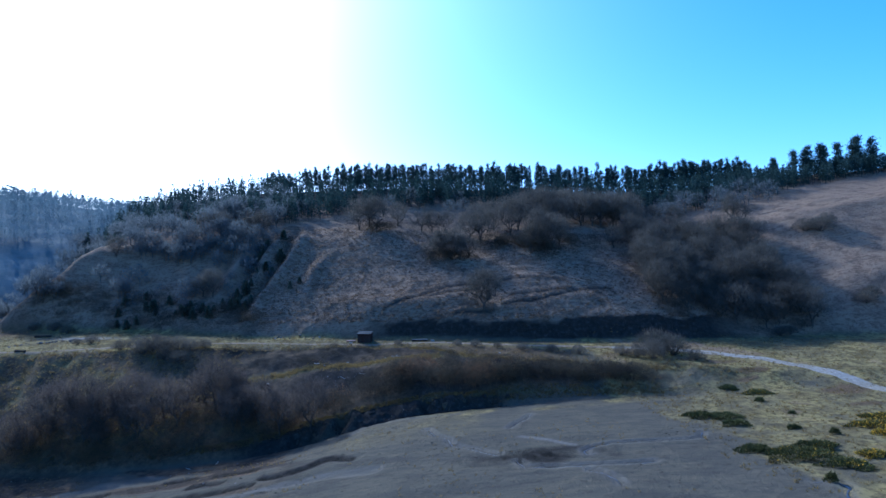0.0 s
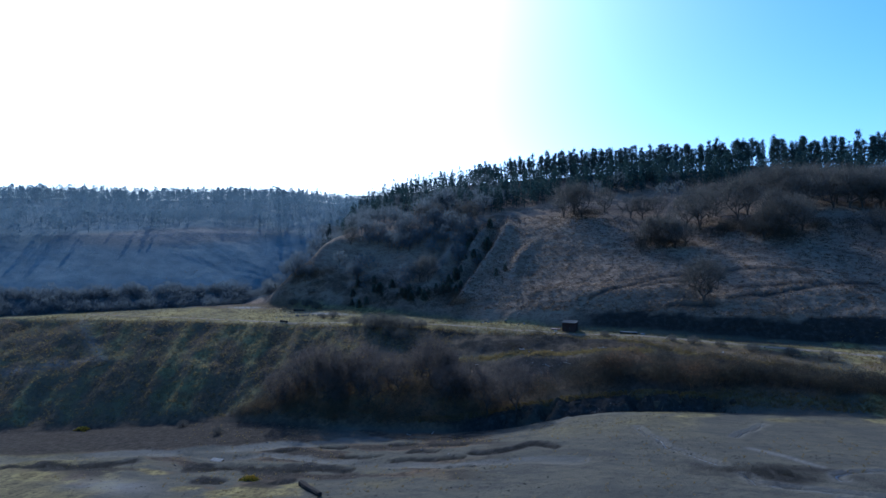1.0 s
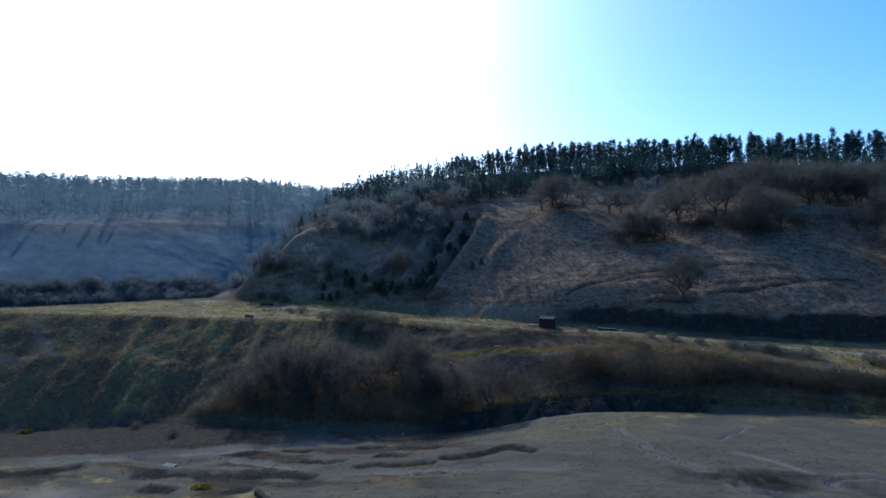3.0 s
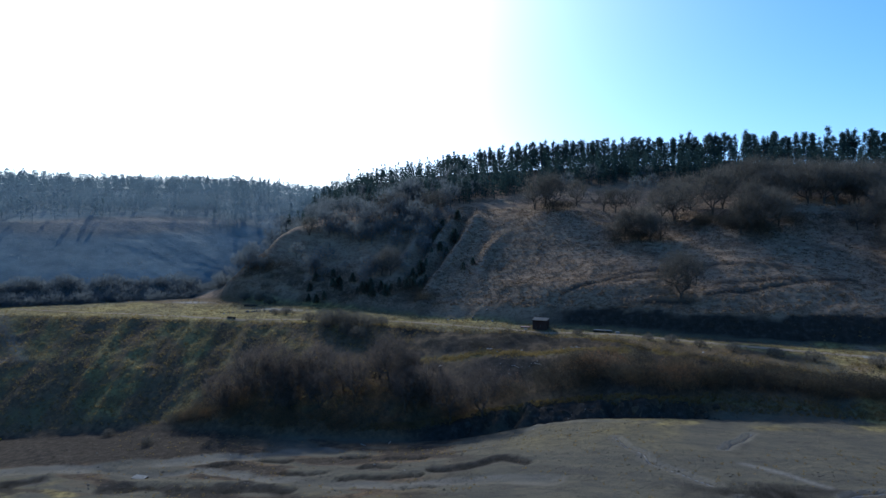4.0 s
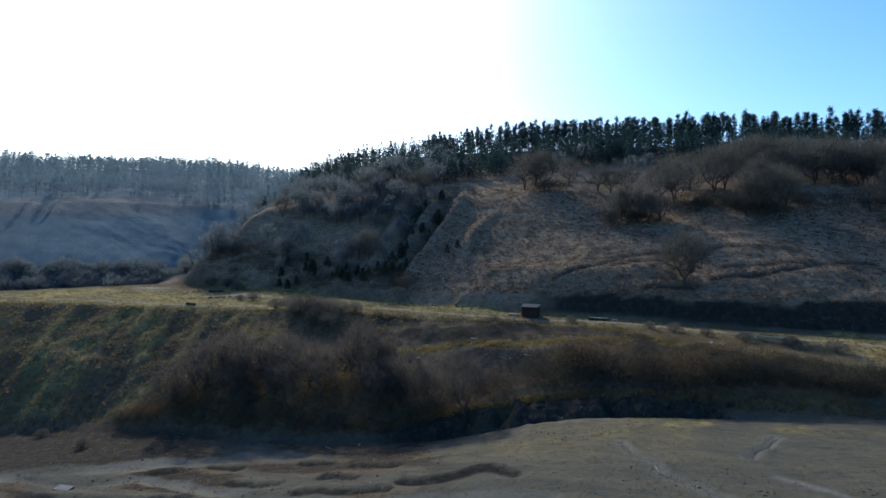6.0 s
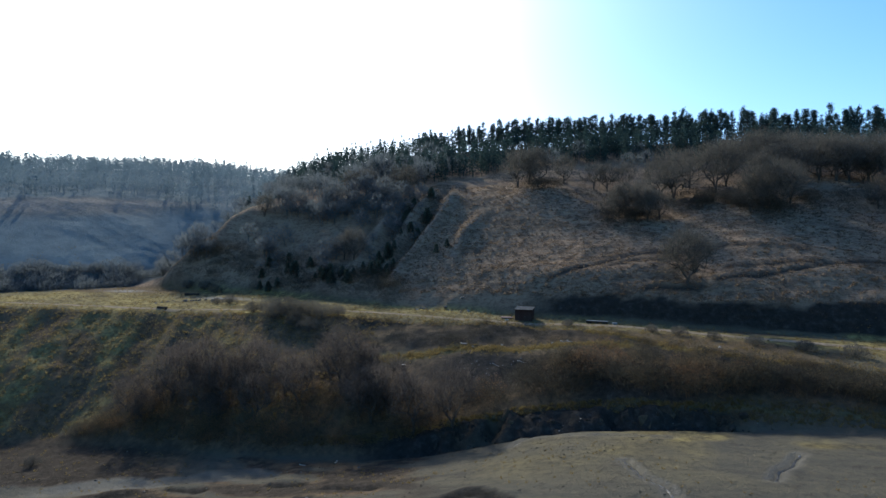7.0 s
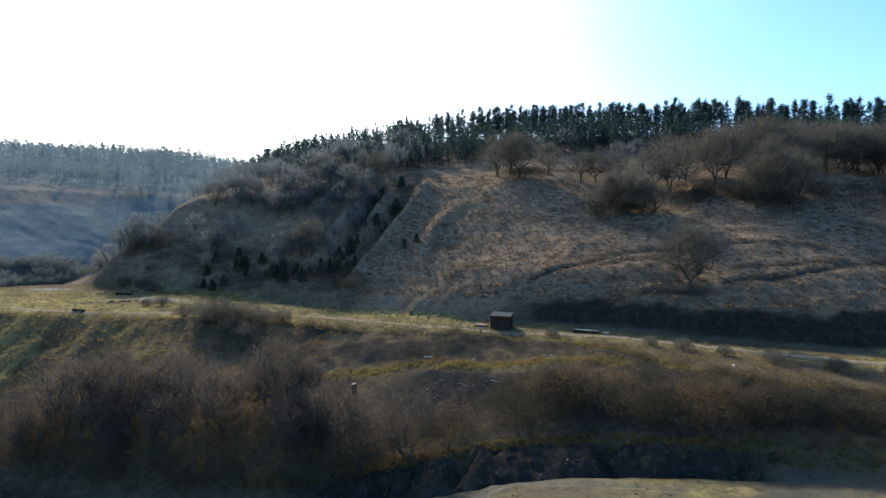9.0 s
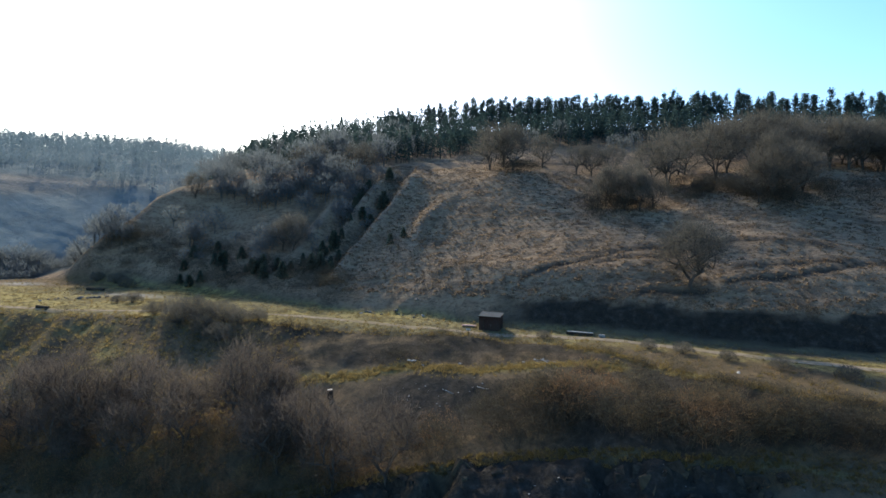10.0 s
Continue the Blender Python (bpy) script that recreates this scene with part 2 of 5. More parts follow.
def gauss_y(z, passes):
    for _ in range(passes):
        z[:, 1:-1] = 0.25 * z[:, :-2] + 0.5 * z[:, 1:-1] + 0.25 * z[:, 2:]
    return z


LY = [smooth_line(l, 1) for l in LINES]
LZ = [smooth_line(l, 2) for l in LINES]


def line_y(i, x):
    return np.interp(x, GX, LY[i])


def build_heights():
    X, Y = np.meshgrid(GX, GY, indexing="ij")
    Z = np.empty_like(X)
    for c in range(len(GX)):
        Z[c] = np.interp(GY, [l[c] for l in LY], [l[c] for l in LZ])
    Z = gauss_y(Z, 3)
    # the wooded hill across the side valley
    s = -0.75 * X + 0.66 * Y
    p = 0.66 * X + 0.75 * Y
    far = np.interp(s, [212, 231, 250, 290, 372, 430, 520, 800, 4000], [-20, 20.5, 32, 52.5, 74.5, 84, 92, 88, 45])
    far = far + 4 * np.sin(p / 55.0) * np.clip((s - 230) / 100, 0, 1)
    Z = np.maximum(Z, np.where(X < -60, far, -50))
    return X, Y, Z


XX, YY, ZZ = build_heights()


def band(v, lo, hi, soft):
    """1 between lo and hi, falling to 0 over soft."""
    return np.clip((v - lo) / soft + 0.5, 0, 1) * np.clip((hi - v) / soft + 0.5, 0, 1)


def relief():
    """Uneven ground, rougher on the slopes than on the plain."""
    yq, yt, yb = LY[3][:, None], LY[6][:, None], LY[7][:, None]
    slope = np.clip((YY - yq) / 3, 0, 1)
    flat = band(YY, yt, yb, 3)
    hill = np.clip((YY - yb) / 6, 0, 1)
    n = fbm(XX, YY, 14, 3) * (1.6 * slope * (1 - flat) + 0.35) + fbm(XX, YY, 3.5, 9, 3) * (0.25 + 0.9 * slope * (1 - flat) * (1 - 0.6 * hill))
    n = n + hill * (fbm(XX * 0.16, YY, 2.4, 23, 3) * 0.42 + fbm(XX, YY, 1.7, 25, 2) * 0.3) * np.clip((YY - yb - 3) / 3, 0, 1)
    n = n + hill * fbm(XX, YY, 40, 21) * 5 * np.clip((YY - yb) / 30, 0, 1)
    return n


ZZ = ZZ + relief()


def way_off(line):
    """Distance in plan from every grid point to a polyline, and how far along it that is (0..1)."""
    best, where = np.full(XX.shape, 1e9), np.zeros(XX.shape)
    n = len(line) - 1
    for i in range(n):
        (x0, y0), (x1, y1) = line[i][:2], line[i + 1][:2]
        dx, dy = x1 - x0, y1 - y0
        t = np.clip(((XX - x0) * dx + (YY - y0) * dy) / (dx * dx + dy * dy), 0, 1)
        d = np.hypot(XX - x0 - t * dx, YY - y0 - t * dy)
        near = d < best
        best, where = np.where(near, d, best), np.where(near, (i + t) / n, where)
    return best, where


def bell(d, w):
    return np.exp(-(d / w) ** 2)


def wander(line, step, sway, seed):
    """The polyline cut into short steps, with its corners rounded and a slight sway."""
    p = np.array([q[:2] for q in line], float)
    t = np.concatenate([[0], np.cumsum(np.hypot(*np.diff(p, axis=0).T))])
    u = np.arange(0, t[-1], step)
    x, y = np.interp(u, t, p[:, 0]), np.interp(u, t, p[:, 1])
    k = max(3, int(2.0 / step) | 1)
    w = np.hanning(k + 2)[1:-1]
    x, y = (np.convolve(np.pad(v, k // 2, mode="edge"), w / w.sum(), mode="valid") for v in (x, y))
    x = x + sway * 2 * fbm(u, u * 0 + seed, 5.0, seed, 3)
    y = y + sway * 2 * fbm(u, u * 0 - seed, 5.0, seed + 5, 3)
    return list(zip(x, y))


# scars and gullies running down the hillside
SCARS = [[(-52, 207), (-50.2, 195), (-49.8, 186.4), (-51.4, 177.7), (-54.6, 168.7), (-56.8, 161.9), (-57.4, 154)], [(-58, 190), (-59.4, 182.4), (-61, 174.5), (-62, 169)], [(-63.8, 190), (-67, 182.1), (-69.3, 177.2), (-70, 171.9), (-70.4, 166)], [(-39, 179), (-42, 170), (-42.4, 163)]]
GULLIES = [[(-54, 199), (-54.3, 186), (-56, 176), (-58.6, 167), (-60.5, 157)], [(-61.4, 192), (-63.4, 182), (-65, 173), (-65.6, 162)], [(-72, 184), (-74.6, 175), (-75, 166)]]
# sheep paths and old tramways across the bracken
PATHS = [[(-16.9, 153.6), (-13, 154.8), (-8, 156.7), (-4.9, 158.6), (1.4, 161.5), (8.7, 163.6), (14, 164.4)], [(-3.9, 157.4), (8.1, 160.3), (13, 160.8)], [(17.2, 153.9), (26.2, 155.6), (32.4, 156.8), (43.8, 161.6), (52, 163)], [(18, 166.1), (24, 165.3), (30.6, 164.5), (39.8, 165.1)], [(19.8, 157.8), (30, 159), (39.7, 160.7)], [(3, 150.8), (11.2, 152), (16, 152.4)]]
# rills in the silt
RILLS = [[(16.8, 102.2), (14.7, 98.1), (12.9, 95.8), (11.3, 92.3)],
         [(40.6, 85.2), (38.9, 82), (34.6, 81.6), (29.4, 81.3), (25.1, 80.9), (22.4, 79.9), (20.5, 78.4), (20.9, 76.4)],
         [(10.8, 76.4), (11.5, 73.2), (13.8, 73), (17.4, 72.4), (21, 72.1), (23.8, 72.2), (29, 72.6)],
         [(-2.5, 96.2), (-0.4, 90.6), (1.2, 88.9), (1.8, 86), (5.3, 83), (8.8, 79.2)],
         [(-17, 104.5), (-16.4, 106.6), (-15, 108.2), (-12, 108.6), (-5, 107.4), (4, 106.5)],
         [(19.2, 70.8), (20.6, 69.6), (21.6, 67.1), (21.5, 64.6)],
         [(43, 64), (45.8, 63), (46, 61.8), (44.4, 60.2), (43, 56)]]
STREAK = [(12.4, 87), (14.7, 85.6), (17, 84.1), (18.7, 81.9), (20.4, 80.4)]
RIVER = [(-165, 50), (-140, 60), (-116.1, 70.7), (-107, 75.2), (-98.5, 80.6), (-89, 84.2), (-86.8, 87.7), (-79.7, 89.6), (-70.7, 92.3), (-60, 96), (-50, 98.5)]
BRANCH = [(-89, 84.2), (-78.6, 82.9), (-69.6, 86.6), (-54.3, 83.4), (-41.1, 80), (-26, 78.6), (-17.6, 79.6), (-8, 78)]
# dark undercut edges of the braided gravel, with their half widths
EDGES = [([(-53.7, 85.9), (-47.9, 84.6), (-44.1, 85.2)], 0.7), ([(-41, 82.4), (-36, 82), (-32.2, 81.6), (-26.7, 82.2)], 0.55), ([(-27.7, 84.2), (-22.9, 83.8), (-20.5, 85), (-18.7, 87.1), (-15.4, 86.7), (-13, 84.6)], 0.9),
         ([(-40.3, 87.6), (-33.2, 85.9)], 0.9), ([(-56.5, 77.8), (-50, 77.9), (-45.1, 77)], 1.3), ([(-80, 76.6), (-72, 77.4), (-64, 77), (-55, 78.2)], 2.2), ([(-70.5, 88.5), (-64.9, 89.3)], 1.0), ([(-116, 66), (-104, 69.6), (-98.5, 71), (-94.3, 76.4)], 2.2),
         ([(-72, 70.2), (-66, 69.8)], 1.2), ([(-56, 70.6), (-52, 71.4)], 1.0), ([(-62, 92), (-55, 91)], 0.8), ([(-38, 92.5), (-30, 91)], 0.5), ([(-48, 94.5), (-42, 94)], 0.6), ([(-30, 78), (-24, 77.6)], 0.4)]
LEDGE = [(-50, 123), (-44, 124.5), (-38, 127), (-31, 130), (-24, 129.2), (-17, 130.2), (-12, 130.3), (-5.6, 131.6), (0, 131.2)]
TRACK = [(92, 84), (86.5, 101), (83, 109), (80, 115.5), (74, 125), (65, 131.5), (53, 136.5), (40, 138.2), (25.4, 139.2), (16, 140.6), (0.4, 142.6), (-8, 142.6), (-19, 141.6), (-28, 142), (-37, 142.4), (-48, 142.8), (-60, 142.6), (-70, 141.6), (-82, 139), (-93, 135.6), (-106, 133.6), (-120, 132.6), (-150, 130), (-185, 127)]

RILL_WAYS = [wander(l, 0.4, 0.5, 60 + i) for i, l in enumerate(RILLS)]
TRACK_WAY = wander(TRACK, 1.0, 0.3, 80)


def carve():
    z = ZZ.copy()
    for l in SCARS:
        d, u = way_off(wander(l, 3, 0.8, 3))
        z += 1.7 * bell(d, 2.0) * np.sin(math.pi * np.clip(u, 0.02, 0.98)) ** 0.5
    for l in GULLIES:
        d, u = way_off(wander(l, 3, 0.8, 5))
        z -= 2.2 * bell(d, 2.2) * np.sin(math.pi * np.clip(u, 0.02, 0.98)) ** 0.5
    for l in PATHS:
        d, u = way_off(wander(l, 2, 0.35, 7))
        z -= 0.38 * bell(d, 0.52) * np.sin(math.pi * np.clip(u, 0.03, 0.97)) ** 0.3 * (0.75 + fbm(XX, YY, 3, 27, 2))
        d2, u = way_off([(x, y + 1.0) for x, y in wander(l, 2, 0.35, 7)])
        z += 0.14 * bell(d2, 0.6)
    for l in RILL_WAYS:
        d, u = way_off(l[::2])
        z -= 0.34 * bell(d, 0.42)
        z += 0.12 * bell(d - 0.9, 0.4)
    for l, w in EDGES:
        d, u = way_off(wander(l, 1.5, 0.7, 9))
        z -= 0.35 * bell(d, max(w, 0.6)) * (0.6 + 2 * np.abs(fbm(XX, YY, 3, 29, 2)))
        z += 0.25 * bell(way_off([(x, y + w + 0.7) for x, y in wander(l, 1.5, 0.7, 9)])[0], 0.8)
    for l, w in ((RIVER, 2.2), (BRANCH, 1.5)):
        z -= 0.45 * bell(way_off(wander(l, 2, 1.0, 11))[0], w)
    # the eroded river cliff: broken shale, a wet channel at its foot
    yq, yc = LY[3][:, None], LY[4][:, None]
    cliff = band(YY, yq - 0.2, yc + 0.2, 0.8) * band(XX, -34, 14, 6)
    z += cliff * (fbm(XX, YY * 0.3, 2.6, 51, 3) * 4.2 + fbm(XX, YY, 1.3, 55, 2) * 1.8)
    z -= band(YY, yq - 1.6, yq + 0.3, 0.6) * band(XX, -34, 17, 6) * (0.55 + fbm(XX, YY, 4, 58) * 1.0)
    # downhill runnels in the long bank
    bank = band(YY, yq + 2, LY[6][:, None] - 1, 3) * np.clip((-50 - XX) / 15, 0, 1)
    z += bank * fbm(XX + (YY - 100) * 0.45, YY * 0.12, 5.5, 63, 4) * 3.2
    # level bed of the track
    d, u = way_off(TRACK_WAY[::4])
    bed = np.clip((4.0 - d) / 2.2, 0, 1)
    smooth = gauss_y(z.copy(), 14)
    return z * (1 - bed) + smooth * bed


ZZ = carve()


def height(x, y):
    """Ground height at a point."""
    i = int(np.clip(np.searchsorted(GX, x) - 1, 0, len(GX) - 2))
    j = int(np.clip(np.searchsorted(GY, y) - 1, 0, len(GY) - 2))
    u, v = (x - GX[i]) / (GX[i + 1] - GX[i]), (y - GY[j]) / (GY[j + 1] - GY[j])
    return float((ZZ[i, j] * (1 - u) + ZZ[i + 1, j] * u) * (1 - v) + (ZZ[i, j + 1] * (1 - u) + ZZ[i + 1, j + 1] * u) * v)


def mesh_from(name, verts, faces, material, attrs=None, smooth=False):
    """A mesh from arrays of corners and of triangles or quads."""
    me = bpy.data.meshes.new(name)
    verts, faces = np.asarray(verts, np.float32), np.asarray(faces, np.int32)
    k = faces.shape[1]
    me.vertices.add(len(verts))
    me.vertices.foreach_set("co", verts.ravel())
    me.loops.add(faces.size)
    me.loops.foreach_set("vertex_index", faces.ravel())
    me.polygons.add(len(faces))
    me.polygons.foreach_set("loop_start", np.arange(0, faces.size, k, dtype=np.int32))
    me.polygons.foreach_set("use_smooth", np.full(len(faces), smooth))
    for key, v in (attrs or {}).items():
        a = me.attributes.new(key, "FLOAT", "POINT")
        a.data.foreach_set("value", np.asarray(v, np.float32).ravel())
    me.update(calc_edges=True)
    me.materials.append(material)
    return me


def build_ground():
    nx, ny = len(GX), len(GY)
    idx = np.arange(nx * ny).reshape(nx, ny)
    f = np.stack([idx[:-1, :-1], idx[1:, :-1], idx[1:, 1:], idx[:-1, 1:]], -1).reshape(-1, 4)
    v = np.stack([XX, YY, ZZ], -1).reshape(-1, 3)
    yq, yc, ym, yt, yb = (LY[i][:, None] for i in (3, 4, 5, 6, 7))
    wob, wob2, wob3 = fbm(XX, YY, 9, 31) * 5, fbm(XX, YY, 22, 37), fbm(XX, YY, 5, 39)
    streak = fbm(XX + (YY - 100) * 0.45, YY * 0.2, 5, 41)
    shore = np.interp(YY, [50, 59.2, 62.8, 68, 75.4, 79.7, 83, 92.3, 100.8, 109.1, 113.9, 120], [44, 43.6, 44.4, 43.3, 41, 45.6, 43.6, 38.6, 37.5, 37.2, 33, 36])
    right = np.clip((XX - shore + wob * 0.45 + wob3 * 3) / 1.6, 0, 1)
    # rough grass: terrace, ledge, the flat beside the road, patches on bank and plain
    grass = band(YY + wob * 0.3, yt - 0.8, yb + 0.6, 1.5) * np.clip(0.85 + wob2 * 1.5, 0, 1)
    grass = grass * (1 - 0.75 * band(XX, -4, 46, 8) * np.clip((way_off(TRACK_WAY[::4])[0] + wob3 * 3 - 2.5) / 1.5, 0, 1))
    grass = np.maximum(grass, right * band(YY + wob, 40, 152, 10) * np.clip(0.9 + wob2 * 1.8 + wob3 * 1.5, 0, 1))
    grass = np.maximum(grass, band(YY + wob3 * 2, yt - 1.6, yt - 0.3, 0.8) * band(XX, -5, 60, 8))
    grass = np.maximum(grass, np.clip(1.5 * bell(way_off(LEDGE)[0] + wob3 * 1.5, 1.3), 0, 1))
    grass = np.maximum(grass, np.clip(streak * 2.2 + wob3 * 2.5 + 0.3 + wob2, 0, 0.85) * band(YY, yq + 3, yt, 2) * np.clip((-52 - XX) / 16, 0, 1))
    grass = np.maximum(grass, np.clip(0.1 + wob2 * 5 + wob3 * 2 + (70 - YY) / 26, 0, 0.6) * np.clip((84 - YY) / 10, 0, 1) * np.clip((-24 - XX + wob) / 14, 0, 1))
    grass = np.maximum(grass, 0.7 * band(YY + wob3 * 2, yc + 0.1, yc + 1.0, 0.6) * band(XX, -30, 60, 10))
    grass = np.maximum(grass, 0.55 * np.clip(0.1 + wob2 * 3.5 + wob3, 0, 1) * band(YY, 60, yq - 1, 6) * np.clip((XX + 24) / 10, 0, 1) * np.clip((YY - 88) / 14, 0, 1))
    for gx, gy, gw, gh in ((-100, 63.5, 11, 2.4), (-84, 72.2, 5, 1.5), (-57, 65.5, 11, 4), (-51, 69.4, 4, 1.2), (-70, 66, 5, 1.4), (-118, 62, 9, 2)):
        grass = np.maximum(grass, np.clip((1 - np.hypot((XX - gx) / gw, (YY - gy) / gh) + wob3 * 1.8) * 4, 0, 0.85))
    grass = np.maximum(grass, np.clip(0.5 + wob3 * 2.2 + wob2, 0, 0.75) * band(YY + wob3 * 4, yq - 6.5, yq - 0.4, 1.5) * np.clip((XX + 6) / 8, 0, 1))
    s = -0.75 * XX + 0.66 * YY
    field = bell(XX + 214, 24) * bell(s - 290, 9) * (XX < -100)
    grass = np.maximum(grass, np.clip(field * 0.8, 0, 0.5))
    litter = band(YY + wob * 0.3, yq + 0.3, np.where((XX > -6) & (XX < 46), yb - 0.5, yt - 0.6), 1.5) * np.clip((34 - XX) / 10, 0, 1) * np.clip(0.95 + wob2, 0, 1) * (1 - grass)
    braid = fbm(XX * 0.45 + YY * 0.1, YY * 1.3, 6, 71, 5)
    heath = np.clip(braid * 9 + wob2 * 3 + 0.15, 0, 0.95) * band(YY, 62, yq, 4) * np.clip((-22 - XX) / 10, 0, 1)
    litter = np.maximum(litter, heath * (1 - grass))
    peat = np.clip(braid * 11 + wob3 * 3 - 0.35, 0, 0.8) * band(YY, 66, yq + 1, 4) * np.clip((-18 - XX) / 10, 0, 1)
    peat = np.maximum(peat, np.clip(1.2 - np.hypot((XX - 13) / 6.5, (YY - 77.2) / 3) + wob3 * 3, 0, 0.92))
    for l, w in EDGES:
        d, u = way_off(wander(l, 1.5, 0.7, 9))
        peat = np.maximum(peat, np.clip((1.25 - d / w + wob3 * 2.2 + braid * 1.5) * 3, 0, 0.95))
    for hx, hy, hw, hh in ((62.4, 123, 5, 1.8), (79, 106, 5, 2.6), (75, 97, 4, 1.4), (66.5, 117, 4, 1.3), (63.5, 114, 3, 1)):
        litter = np.maximum(litter, np.clip((1 - np.hypot((XX - hx) / hw, (YY - hy) / hh) + wob3 * 1.6) * 3, 0, 0.9))
    litter = np.maximum(litter, np.clip((YY - 152 + wob) / 6, 0, 0.9) * np.clip((-115 - XX + wob * 2) / 10, 0, 1) * (XX > -400))
    litter = np.maximum(litter, 0.92 * band(YY, np.interp(XX, [-160, -121, -99, -79, -60], [64, 71, 83, 92, 94]), yq + 1, 2) * np.clip((-62 - XX) / 10, 0, 1) * (1 - 0.6 * grass))
    bracken = np.maximum(np.clip((YY + wob * 0.2 - yb) / 1.6, 0, 1), right * np.clip(wob2 * 4 + wob3 * 3 - 0.15, 0, 0.8) * band(YY, 55, 150, 6))
    bracken = bracken * (1 - np.clip(field * 1.6, 0, 1)) * (1 - 0.85 * np.clip((s - 215) / 10, 0, 1) * np.clip((-150 - XX) / 20, 0, 1))
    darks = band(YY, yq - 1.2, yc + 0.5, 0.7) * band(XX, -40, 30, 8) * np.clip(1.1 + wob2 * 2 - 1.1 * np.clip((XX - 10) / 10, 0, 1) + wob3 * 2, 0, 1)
    # near-black embankment band: dark heath, plus the shadow among it painted in
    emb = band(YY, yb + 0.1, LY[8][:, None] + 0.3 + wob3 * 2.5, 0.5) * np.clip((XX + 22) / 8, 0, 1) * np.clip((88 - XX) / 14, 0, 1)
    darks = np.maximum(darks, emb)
    # bank face below the bushes: dark soil with their shade painted in
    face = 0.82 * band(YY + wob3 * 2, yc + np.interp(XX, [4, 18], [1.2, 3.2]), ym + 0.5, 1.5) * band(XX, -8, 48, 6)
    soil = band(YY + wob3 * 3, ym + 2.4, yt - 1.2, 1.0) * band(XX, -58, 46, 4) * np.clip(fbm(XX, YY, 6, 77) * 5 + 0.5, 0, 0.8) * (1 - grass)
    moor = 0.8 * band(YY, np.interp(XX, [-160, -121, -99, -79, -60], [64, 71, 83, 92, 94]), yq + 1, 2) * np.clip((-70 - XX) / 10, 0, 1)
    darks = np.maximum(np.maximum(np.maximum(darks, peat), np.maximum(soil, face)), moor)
    scree = bell(XX + 25.5 + wob3 * 5, 7) * bell(YY - 124 + wob3 * 3, 4.4)
    darks = np.maximum(darks, np.clip(scree * 2.0, 0, 0.92))
    # gullies tinted darker, their shade put into the ground colour
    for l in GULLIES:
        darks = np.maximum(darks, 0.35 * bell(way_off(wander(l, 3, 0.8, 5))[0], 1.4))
    # shadow line of each path groove, painted as dark ground
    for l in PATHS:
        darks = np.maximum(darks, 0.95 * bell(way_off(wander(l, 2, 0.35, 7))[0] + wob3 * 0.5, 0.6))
    pale = np.maximum(bell(XX + 101, 9) * bell(YY - 151, 1.8), bell(XX + 143, 7) * bell(YY - 158.5, 2.4))
    for l, w in ((RIVER, 1.8), (BRANCH, 1.3)):
        d = way_off(wander(l, 2, 1.0, 11))[0]
        bed = np.clip((1.4 - d / w + wob3 * 1.6) * 2.5, 0, 1)
        pale = np.maximum(pale, np.clip(0.2 + braid * 0.9, 0.06, 0.26) * bed)
        darks, litter, grass = darks * (1 - bed), litter * (1 - bed), grass * (1 - 0.7 * bed)
    pale = np.maximum(pale, 0.5 * bell(way_off(wander(STREAK, 1, 0.3, 8))[0], 0.5))
    for l in SCARS:
        pale = np.maximum(pale, 0.16 * bell(way_off(wander(l, 3, 0.8, 3))[0] + wob3, 1.1))
    pale = np.maximum(pale, np.clip(field * 1.2, 0, 0.7))
    for l in RILL_WAYS:
        pale = np.maximum(pale, 0.25 * bell(way_off(l[::2])[0] - 0.6, 0.4))
    pale = np.maximum(pale, 0.55 * bell(XX + 84 + wob, 9) * bell(YY - 64, 3))
    pale = np.maximum(pale, 0.35 * bell(way_off([(-173, 118.5), (-164.4, 113.6), (-154, 110), (-147.3, 107.8), (-156.5, 104.7), (-164.3, 97.9), (-175, 93)])[0], 1.3))
    # far hill ground that takes the haze tint
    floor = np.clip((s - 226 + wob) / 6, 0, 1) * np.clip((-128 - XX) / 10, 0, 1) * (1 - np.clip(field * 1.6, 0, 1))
    darks = np.maximum(darks, 0.6 * band(s + wob3 * 4, 227, 242, 3) * np.clip((-146 - XX) / 6, 0, 1))
    zones = dict(z_haze=floor, z_grass=grass, z_litter=np.clip(litter, 0, 1), z_bracken=bracken, z_dark=np.clip(darks, 0, 1), z_pale=np.clip(pale, 0, 1))
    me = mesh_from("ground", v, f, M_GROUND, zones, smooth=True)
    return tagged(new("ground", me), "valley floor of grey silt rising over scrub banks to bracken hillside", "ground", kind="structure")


ground = build_ground()


# ---- plants ----
def tube(segs, sides=4):
    """Tapered tubes along segments (p0, p1, r0, r1)."""
    vs, fs = [], []
    for p0, p1, r0, r1 in segs:
        d = np.asarray(p1, float) - p0
        d = d / (np.linalg.norm(d) + 1e-9)
        a = np.cross(d, (0.3, 0.9, 0.2))
        a = a / (np.linalg.norm(a) + 1e-9)
        b = np.cross(d, a)
        base = len(vs)
        for p, r in ((p0, r0), (p1, r1)):
            for k in range(sides):
                w = 2 * math.pi * k / sides
                vs.append(np.asarray(p) + r * (math.cos(w) * a + math.sin(w) * b))
        for k in range(sides):
            n = (k + 1) % sides
            fs.append((base + k, base + n, base + sides + n, base + sides + k))
    return np.array(vs), np.array(fs)


